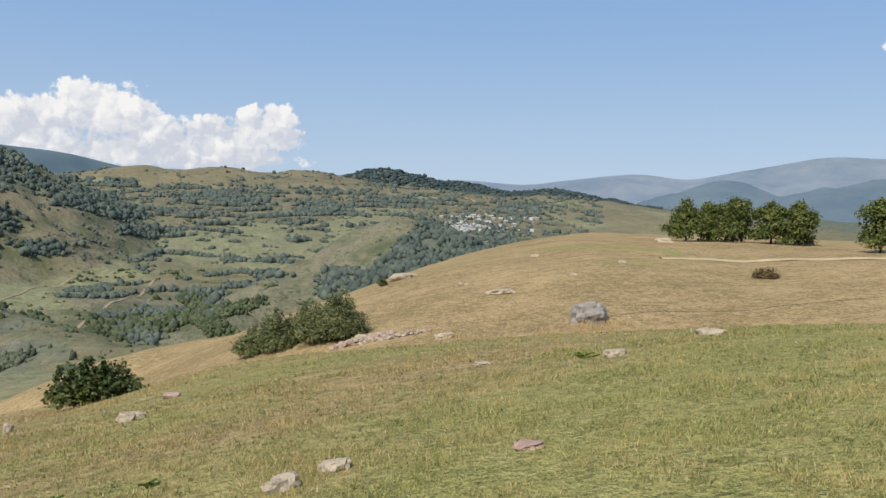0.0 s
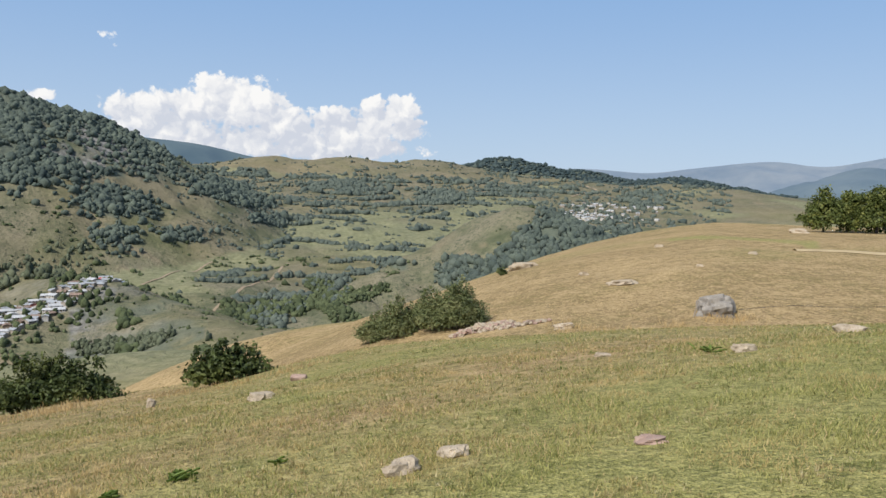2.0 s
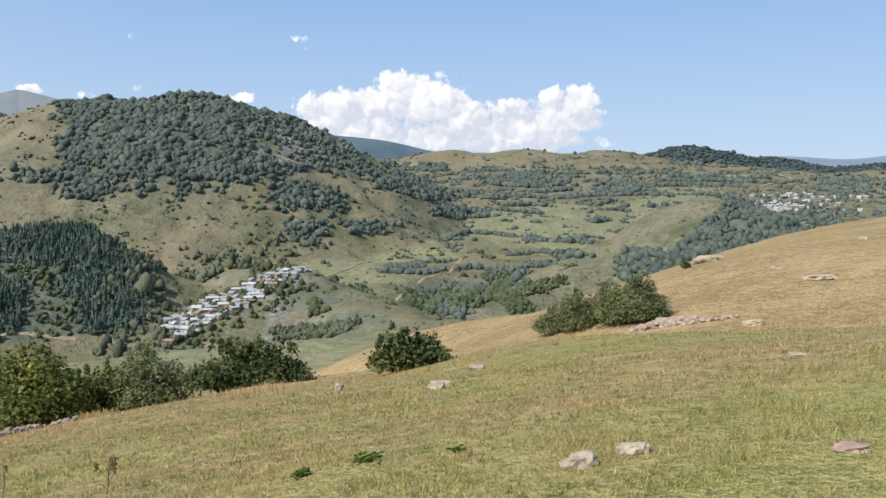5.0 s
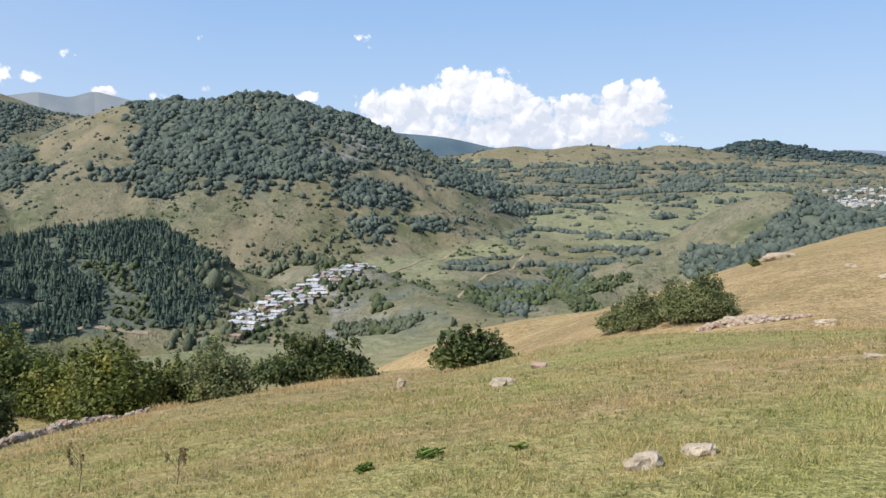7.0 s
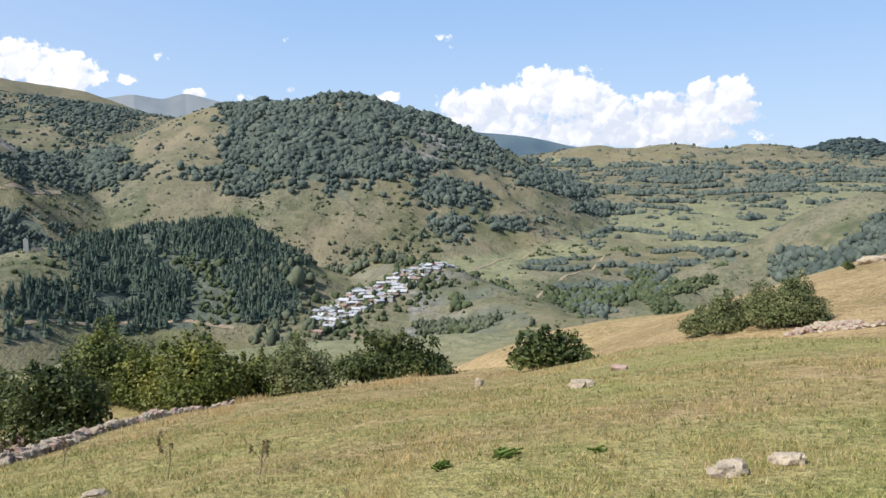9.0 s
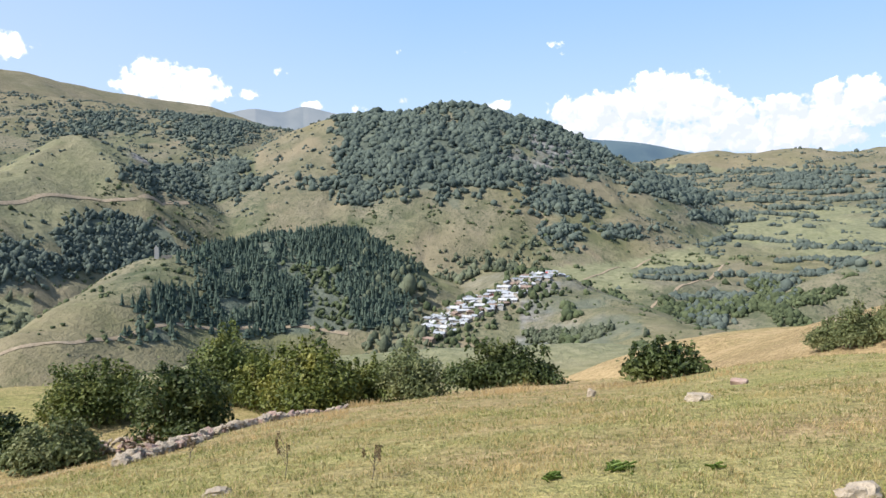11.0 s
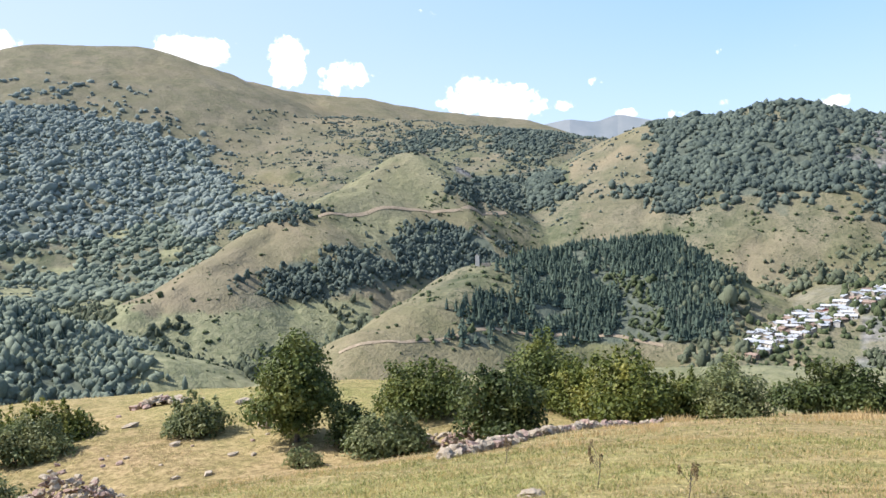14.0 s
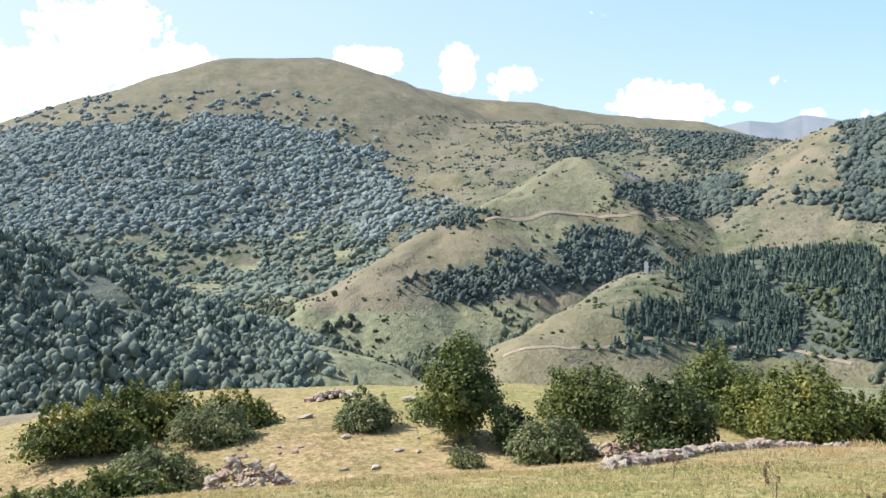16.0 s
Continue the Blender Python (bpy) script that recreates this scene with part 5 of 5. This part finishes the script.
def heap_of_stones(label, bearing, dist, wide, deep, height, size, seed, count):
    rg = np.random.default_rng(seed)
    root = new("stone_heap")
    base = at(bearing, dist)
    root.matrix_basis = Matrix.Translation(base) @ pose(0, 0, 0, 0, 0, bearing)
    turn = Matrix.Rotation(radians(bearing), 3, "Z")
    for i in range(count):
        a, q = rg.uniform(0, 6.28), math.sqrt(rg.uniform(0, 1))
        lx, ly = math.cos(a) * q * wide / 2, math.sin(a) * q * deep / 2
        w_ = turn @ Vector((lx, ly, 0))
        s_ = size * rg.uniform(0.5, 1.4)
        lz = ground_z(base[0] + w_.x, base[1] + w_.y) - base[2] + height * (1 - q) * rg.uniform(0.75, 1.0) + s_ * 0.1
        child("stone", PIECES[i % 8], root, pose(lx, ly, lz, rg.uniform(-30, 30), rg.uniform(-30, 30), rg.uniform(0, 360)) @ Matrix.Diagonal((s_, s_, s_ * 0.8, 1)))
    return tagged(root, label, "stone heap")


heap_of_stones("heap of pale cleared field stones in grass", -15.6, 54, 4.4, 1.5, 0.45, 0.36, 611, 190)
heap_of_stones("low row of cleared stones overgrown with weeds", -18.6, 53, 3.2, 0.8, 0.2, 0.32, 612, 60)
heap_of_stones("steep heap of grey broken stones on dry grass", 64.8, 26.5, 4.4, 2.6, 1.9, 0.26, 613, 300)
heap_of_stones("pale stones on the terrace's edge", 58.5, 41, 2.4, 1.0, 0.4, 0.4, 614, 40)


# ---- post and cable on the mown slope ----
post = new("wooden_post")
post.matrix_basis = Matrix.Translation(at(-29.9, 51.5, 0.1)) @ pose(0, 0, 0, 0, 14, 0)
bm = bmesh.new()
limb(bm, (0, 0, -0.2), (0.02, 0, 1.15), 0.05, 0.04, 7)
bmesh.ops.bevel(bm, geom=bm.edges[:], offset=0.006, segments=1, affect="EDGES")
part("stake", bm, WOOD_GREY, post)
tagged(post, "weathered wooden stake leaning beside the boulder", "post")
curve = bpy.data.curves.new("cable", "CURVE")
curve.dimensions, curve.bevel_depth, curve.bevel_resolution = "3D", 0.013, 2
sp = curve.splines.new("POLY")
line = [(-32.0 - 0.75 * i, 52.5 + 0.55 * i) for i in range(28)]
sp.points.add(len(line) - 1)
for pt, (b_, d_) in zip(sp.points, line):
    x_, y_, z_ = at(b_, d_)
    pt.co = (x_, y_, z_ + 0.12, 1)
curve.materials.append(CABLE)
tagged(new("cable", curve), "thin black cable lying across the mown slope", "cable")


# ---- houses ----
ROOFS = [plain_material("pale_sheet_roof", (0.32, 0.33, 0.335), (0.60, 0.61, 0.62), 0.6, 0.55, 0.0, 0.25),
         plain_material("grey_sheet_roof", (0.22, 0.24, 0.26), (0.42, 0.44, 0.46), 0.6, 0.6, 0.0, 0.25),
         plain_material("rusty_roof", (0.16, 0.105, 0.08), (0.31, 0.235, 0.185), 0.5, 0.8),
         plain_material("red_roof", (0.34, 0.05, 0.035), (0.45, 0.09, 0.06), 0.5, 0.6)]
WALLS = [plain_material("rubble_wall", (0.20, 0.175, 0.145), (0.40, 0.355, 0.30), 1.2, 0.9, 0.0, 0.3),
         plain_material("limewashed_wall", (0.40, 0.37, 0.33), (0.62, 0.59, 0.54), 0.8, 0.9, 0.0, 0.3),
         plain_material("timber_wall", (0.14, 0.10, 0.07), (0.26, 0.20, 0.14), 1.0, 0.9, 0.0, 0.3)]
GLASS = plain_material("dark_window", (0.02, 0.025, 0.03), (0.05, 0.055, 0.06), 1.0, 0.25)


def box(bm, x0, x1, y0, y1, z0, z1):
    vs = [bm.verts.new((x, y, z)) for x in (x0, x1) for y in (y0, y1) for z in (z0, z1)]
    for q in ((0, 1, 3, 2), (4, 6, 7, 5), (0, 4, 5, 1), (2, 3, 7, 6), (0, 2, 6, 4), (1, 5, 7, 3)):
        bm.faces.new([vs[i] for i in q])


def house(label, bearing, dist, turn, length, depth, height, pitch, wall_mat, roof_mat, windows, seed, group):
    """A village house: walls, a low gabled sheet roof with eaves, windows and a door."""
    rg = random.Random(seed)
    root = new("house")
    root.matrix_basis = Matrix.Translation(at(bearing, dist, 1.0)) @ pose(0, 0, 0, 0, 0, turn)
    bm = bmesh.new()
    box(bm, -length / 2, length / 2, -depth / 2, depth / 2, -1.5, height + 1)
    rise = depth / 2 * pitch
    for sx in (-length / 2, length / 2):
        tri = [bm.verts.new((sx, -depth / 2, height + 1)), bm.verts.new((sx, depth / 2, height + 1)), bm.verts.new((sx, 0, height + 1 + rise))]
        bm.faces.new(tri)
    part("wall", bm, wall_mat, root)
    bm = bmesh.new()
    o = 0.5
    prof = [(-depth / 2 - o, height + 1 - o * pitch), (0, height + 1 + rise), (depth / 2 + o, height + 1 - o * pitch)]
    up_, dn = [], []
    for sx in (-length / 2 - o, length / 2 + o):
        up_.append([bm.verts.new((sx, y, z + 0.22)) for y, z in prof])
        dn.append([bm.verts.new((sx, y, z + 0.04)) for y, z in prof])
    for i in (0, 1):
        bm.faces.new((up_[0][i], up_[1][i], up_[1][i + 1], up_[0][i + 1]))
        bm.faces.new((dn[0][i + 1], dn[1][i + 1], dn[1][i], dn[0][i]))
        for s_ in (0, 1):
            bm.faces.new((up_[s_][i], up_[s_][i + 1], dn[s_][i + 1], dn[s_][i]))
    for i in (0, 2):
        bm.faces.new((up_[0][i], dn[0][i], dn[1][i], up_[1][i]))
    roof = part("roof", bm, roof_mat, root)
    if windows:
        bm = bmesh.new()
        cx, cy = length * 0.2, depth * 0.1
        box(bm, cx - 0.35, cx + 0.35, cy - 0.35, cy + 0.35, height + 1 + rise * 0.5, height + 1.9 + rise)
        part("chimney", bm, wall_mat, roof)
        for i in range(windows):
            bm = bmesh.new()
            wx = -length / 2 + (i + 0.5) * length / windows
            box(bm, wx - 0.5, wx + 0.5, -depth / 2 - 0.06, -depth / 2 + 0.1, height - 0.4, height + 0.6)
            part("window", bm, GLASS, root)
        bm = bmesh.new()
        wx = rg.uniform(-0.2, 0.2) * length
        box(bm, wx - 0.5, wx + 0.5, -depth / 2 - 0.07, -depth / 2 + 0.1, 0.4, 2.4)
        part("door", bm, WALLS[2], root)
    return tagged(root, label, "house", group)


LOOKS = [("stone village house with a pale sheet-metal roof", 0, 0), ("whitewashed village house with a pale metal roof", 1, 0), ("stone village house with a grey metal roof", 0, 1),
         ("village barn with rusty brown roof", 2, 2), ("village house with a bright red roof", 1, 3)]
rg = random.Random(5)
spots = []
for i in range(900):
    q = rg.random()
    bb = 9.0 + 9.2 * q + rg.uniform(-0.3, 0.3)
    dd = 812 - 12.0 * (bb - 10.4) + rg.uniform(-34, 26) * (0.25 + 0.75 * min(1, q * 2.2))
    p = plan(bb, dd)
    if all(math.hypot(p[0] - s[0], p[1] - s[1]) > 6.4 for s in spots):
        spots.append(p)
        lk = 4 if len(spots) in (9, 30) else rg.choice((0, 0, 1, 2, 2, 2, 3))
        house(LOOKS[lk][0], bb, dd, bb + rg.uniform(-60, 60) + 90 * (rg.random() < 0.35), rg.uniform(5.5, 12), rg.uniform(4.5, 8), rg.uniform(1.0, 2.6), rg.uniform(0.3, 0.5), WALLS[LOOKS[lk][1]], ROOFS[LOOKS[lk][2]], rg.choice((2, 3, 4)), 700 + i, "village houses in the valley")
    if len(spots) >= 118:
        break
spots = []
for i in range(900):
    bb, dd = rg.gauss(-22.8, 1.0) + (rg.random() < 0.35) * rg.uniform(-4.5, 0), 2060 + rg.uniform(-150, 200)
    p = plan(bb, dd)
    if -28 < bb < -20.6 and all(math.hypot(p[0] - s[0], p[1] - s[1]) > 12 for s in spots):
        spots.append(p)
        lk = rg.choice((0, 0, 1, 1, 2))
        house(LOOKS[lk][0].replace("village house", "distant village house"), bb, dd, bb + rg.choice((0, 20, -20, 90)), rg.uniform(8, 14), rg.uniform(6, 9), rg.uniform(3, 5), 0.4, WALLS[rg.randint(0, 1)], ROOFS[LOOKS[lk][2]], 0, 900 + i, "houses of the distant village")
    if len(spots) >= 85:
        break

g = np.random.default_rng(44)
qq = g.random(260)
vx, vy = [], []
for t_, off, dd_ in zip(qq, g.normal(size=260) * 0.8, g.uniform(-75, 55, 260)):
    px, py = plan(9.0 + 9.3 * t_ + off, 829 - 112 * t_ + dd_)
    vx.append(px), vy.append(py)
vx, vy = np.array(vx), np.array(vy)
crowns("village_trees", "green garden trees between the village houses", "trees", SCRUB, vx, vy, land(vx, vy)[0], g.uniform(1.2, 2.8, 260), BALL2, 1.3, g)
vx, vy = [], []
for bb_, dd_ in zip(g.normal(size=320) * 2.2 - 24.0, g.uniform(1850, 2350, 320)):
    px, py = plan(bb_, dd_)
    vx.append(px), vy.append(py)
vx, vy = np.array(vx), np.array(vy)
crowns("distant_village_trees", "dark trees round the distant village", "trees", HAZY_SCRUB, vx, vy, land(vx, vy)[0], g.uniform(2.2, 5.0, 320), BALL1, 1.1, g)

# ruined tower on the spur
ruin = new("ruined_tower")
ruin.matrix_basis = Matrix.Translation(at(36.6, 797, 1.0)) @ pose(0, 0, 0, 0, 0, 30)
bm = bmesh.new()
for x0, x1, y0, y1, top in ((-1.9, 1.9, -1.9, -1.2, 10.5), (-1.9, -1.2, -1.2, 1.9, 9.0), (1.2, 1.9, -1.2, 1.9, 8.0), (-1.2, 1.2, 1.2, 1.9, 7)):
    box(bm, x0, x1, y0, y1, 0, top)
for i in range(4):
    box(bm, -1.9 + 0.5 * i, 1.9 - 0.75 * i, -1.9, -1.25, 10.5 + 0.7 * i, 11.2 + 0.7 * i)
part("tower_wall", bm, WALLS[1], ruin)
bm = bmesh.new()
for x0, x1, y0, y1, top in ((4, 13, -3, -2.2, 4), (12.2, 13, -2.2, 4, 3), (4, 13, 4, 4.8, 2.6)):
    box(bm, x0, x1, y0, y1, 0, top)
part("annex_wall", bm, WALLS[0], ruin)
tagged(ruin, "roofless ruined stone tower with a broken annex", "ruin")


# ---- weeds and grass ----
def rosette(label, bearing, dist, width, count, seed):
    rg_ = np.random.default_rng(seed)
    root = new("weed")
    root.matrix_basis = Matrix.Translation(at(bearing, dist))
    vs, fs = [], []
    for i in range(count):
        a, ln, lift = rg_.uniform(0, 6.28), width * rg_.uniform(0.3, 0.6), rg_.uniform(0.25, 1.0)
        ox, oy = rg_.normal(size=2) * width * 0.22
        dx, dy = math.cos(a), math.sin(a)
        o = len(vs)
        for t_, w_ in ((0, 0.02), (0.35, 0.13), (0.7, 0.12), (1, 0.01)):
            zz = lift * ln * (t_ - 0.55 * t_ * t_) + 0.01
            vs += [(ox + dx * ln * t_ - dy * w_ * ln, oy + dy * ln * t_ + dx * w_ * ln, zz + 0.02), (ox + dx * ln * t_, oy + dy * ln * t_, zz), (ox + dx * ln * t_ + dy * w_ * ln, oy + dy * ln * t_ - dx * w_ * ln, zz + 0.02)]
        for q in range(3):
            for e in (0, 1):
                fs.append((o + q * 3 + e, o + q * 3 + e + 1, o + q * 3 + e + 4, o + q * 3 + e + 3))
    child("leaves", raw_mesh("leaves", np.array(vs), np.array(fs), WEED, True), root)
    return tagged(root, label, "weed")


rosette("clump of broad green dock leaves in grass", 5.0, 7.6, 0.22, 34, 801)
rosette("small clump of broad green weeds", 9.8, 7.4, 0.18, 22, 802)
rosette("small clump of green weeds", -1.3, 7.5, 0.14, 16, 803)
rosette("small clump of green weeds in dry grass", 30.5, 7.2, 0.26, 20, 804)
rosette("green weeds by a stone", -31.0, 13.0, 0.3, 20, 805)


def blades(name, label, mat, rng_, count, b0, b1, r0, r1, hgt, wid, want, power=1.0):
    """Blades of grass, each a leaning sliver, thicker where want(dryness) says so."""
    bear = rng_.uniform(b0, b1, count)
    r = r0 + (r1 - r0) * rng_.random(count) ** power
    x, y = -np.sin(np.radians(bear)) * r, np.cos(np.radians(bear)) * r
    z, which = land(x, y)
    dry = covers(x, y, z, which)[:, 0]
    ok = (which < 0) | (which == ID["terrace"]) | (which == ID["hay_hill"])
    tuft = rough(x, y, 0.55, 83, 2)
    ok &= rng_.random(count) < want(dry) * np.clip(0.7 + 0.5 * tuft, 0.2, 1)
    x, y, z, r, tuft = x[ok], y[ok], z[ok], r[ok], tuft[ok]
    k_ = len(x)
    a = rng_.uniform(0, 6.28, k_)
    h_ = hgt * rng_.uniform(0.4, 1.25, k_) * (0.8 + 0.5 * tuft) * (1 + r / 45)
    w_ = wid * rng_.uniform(0.6, 1.4, k_) * (1 + r / 14)
    lean = rng_.uniform(0.15, 1.1, k_) * h_
    la = rng_.uniform(0, 6.28, k_)
    base = np.stack([x, y, z - 0.01], 1)
    sd = np.stack([np.cos(a) * w_, np.sin(a) * w_, np.zeros(k_)], 1)
    ln = np.stack([np.cos(la) * lean, np.sin(la) * lean, np.zeros(k_)], 1)
    upv = np.stack([np.zeros(k_), np.zeros(k_), h_], 1)
    v = np.stack([base - sd, base + sd, base + ln + upv], 1).reshape(-1, 3)
    f = np.arange(k_ * 3).reshape(-1, 3)
    return tagged(new(name, raw_mesh(name, v, f, mat)), label, "grass", kind="stuff")


rg2 = np.random.default_rng(77)
blades("meadow_grass", "short green and yellowing meadow grass", GRASS, rg2, 195000, -51, 81, 4.3, 15, 0.048, 0.0036, lambda d: 1.0 - 0.55 * d, 1.3)
blades("meadow_grass", "green and yellowing meadow grass farther off", GRASS, rg2, 130000, -51, 81, 14, 40, 0.036, 0.0042, lambda d: 0.95 - 0.7 * d, 1.4)
blades("straw_grass", "dry straw-coloured grass stalks in the meadow", STRAW, rg2, 150000, -51, 81, 4.3, 16, 0.055, 0.0032, lambda d: 0.15 + 0.85 * d, 1.3)
blades("straw_grass", "dry straw-coloured grass on the slopes", STRAW, rg2, 120000, -51, 81, 15, 60, 0.045, 0.0042, lambda d: 0.04 + 0.6 * d, 1.5)


def tufts(label, rng_, count, each, b0, b1, r0, r1, hgt, power):
    """Tufts that stand over the mown turf, a fan of blades each."""
    bear, r = rng_.uniform(b0, b1, count), r0 + (r1 - r0) * rng_.random(count) ** power
    x, y = -np.sin(np.radians(bear)) * r, np.cos(np.radians(bear)) * r
    ok = (rough(x, y, 1.1, 87, 3) > -0.25) & (land(x, y)[1] < 0)
    x, y, r = (np.repeat(q[ok], each) for q in (x, y, r))
    k_ = len(x)
    tall = np.repeat(hgt * np.exp(0.4 * rng_.normal(size=int(ok.sum()))), each)
    a, out = rng_.uniform(0, 6.28, k_), rng_.random(k_)
    x, y = x + np.cos(a) * out * tall * 0.5, y + np.sin(a) * out * tall * 0.5
    h_ = tall * rng_.uniform(0.5, 1.15, k_) * (1 - 0.35 * out)
    lean = h_ * (0.15 + 0.8 * out)
    w_ = 0.0042 * (1 + r / 11) * rng_.uniform(0.6, 1.4, k_)
    base = np.stack([x, y, land(x, y)[0] - 0.01], 1)
    turn = a + 1.57 + rng_.normal(size=k_) * 0.6
    sd = np.stack([np.cos(turn) * w_, np.sin(turn) * w_, np.zeros(k_)], 1)
    ln = np.stack([np.cos(a) * lean, np.sin(a) * lean, np.zeros(k_)], 1)
    upv = np.stack([np.zeros(k_), np.zeros(k_), h_], 1)
    v = np.stack([base - sd, base + sd, base + ln + upv], 1).reshape(-1, 3)
    return tagged(new("grass_tufts", raw_mesh("grass_tufts", v, np.arange(k_ * 3).reshape(-1, 3), TUFTS)), label, "grass", kind="stuff")


tufts("green and bleached grass tufts in the mown meadow", np.random.default_rng(78), 24000, 6, -51, 81, 4.4, 16, 0.045, 1.2)
tufts("green and bleached grass tufts farther down the meadow", np.random.default_rng(79), 12000, 6, -51, 60, 14, 42, 0.055, 1.3)


def edge_grass(label, b0, b1, r0, r1, count, hgt, seed):
    """Tall unmown straw at the edge of the meadow."""
    g = np.random.default_rng(seed)
    bear, r = g.uniform(b0, b1, count), g.uniform(r0, r1, count)
    x, y = -np.sin(np.radians(bear)) * r, np.cos(np.radians(bear)) * r
    keep = rough(x, y, 1.6, 85, 2) > 0.0
    x, y, k_ = x[keep], y[keep], int(keep.sum())
    z = land(x, y)[0]
    h_ = hgt * g.uniform(0.35, 1.2, k_)
    a, la = g.uniform(0, 6.28, k_), g.uniform(0, 6.28, k_)
    base = np.stack([x, y, z - 0.02], 1)
    sd = np.stack([np.cos(a), np.sin(a), np.zeros(k_)], 1) * 0.008
    ln = np.stack([np.cos(la) * h_ * 0.35, np.sin(la) * h_ * 0.35, np.zeros(k_)], 1)
    upv = np.stack([np.zeros(k_), np.zeros(k_), h_], 1)
    v = np.stack([base - sd, base + sd, base + ln * 0.4 + upv * 0.6 + sd * 0.7, base + ln + upv], 1).reshape(-1, 3)
    return tagged(new("tall_grass", raw_mesh("tall_grass", v, np.arange(k_ * 4).reshape(-1, 4), STRAW)), label, "grass", kind="stuff")


edge_grass("tall dry grass in front of the hedge", 9, 24, 24, 29.5, 4500, 0.26, 901)
edge_grass("tall dry grass along the stone wall", 24, 40, 17, 21, 3500, 0.14, 902)
edge_grass("dry grass along the far edge of the meadow", -50, -20, 46, 52, 6000, 0.4, 903)
edge_grass("dry grass on the brow of the meadow", -8, 8, 20, 28, 4000, 0.16, 904)


def dock_stalk(label, bearing, dist, height, seed):
    """A withered dock: a thin stalk with side shoots hung with brown seeds."""
    g = np.random.default_rng(seed)
    root = new("dock_stalk")
    root.matrix_basis = Matrix.Translation(at(bearing, dist))
    bm = bmesh.new()
    limb(bm, (0, 0, -0.03), (0.03, 0, height), 0.006, 0.003, 5)
    lobes = []
    for i in range(6):
        a_, z0 = g.uniform(0, 6.28), height * (0.4 + 0.09 * i)
        tip_ = (math.cos(a_) * 0.09, math.sin(a_) * 0.09, z0 + 0.12)
        limb(bm, (0.012, 0, z0), tip_, 0.003, 0.002, 4)
        lobes.append((*tip_, 0.02, 0.02, 0.07))
    tagged(part("stalk", bm, BARK, root), kind="stuff")
    v, f = leaf_cloud(g, lobes, 260, 0.012, 0.1)
    tagged(child("seeds", raw_mesh("seeds", v, f, DRY_LEAF), root), kind="stuff")
    return tagged(root, label, "weed")


dock_stalk("withered reddish-brown dock stalk in the meadow", 28.6, 9.4, 0.42, 911)
dock_stalk("small withered dock stalk in dry grass", 22.5, 8.4, 0.26, 912)
dock_stalk("withered dock stalk by the meadow corner", 35.0, 12.5, 0.3, 913)
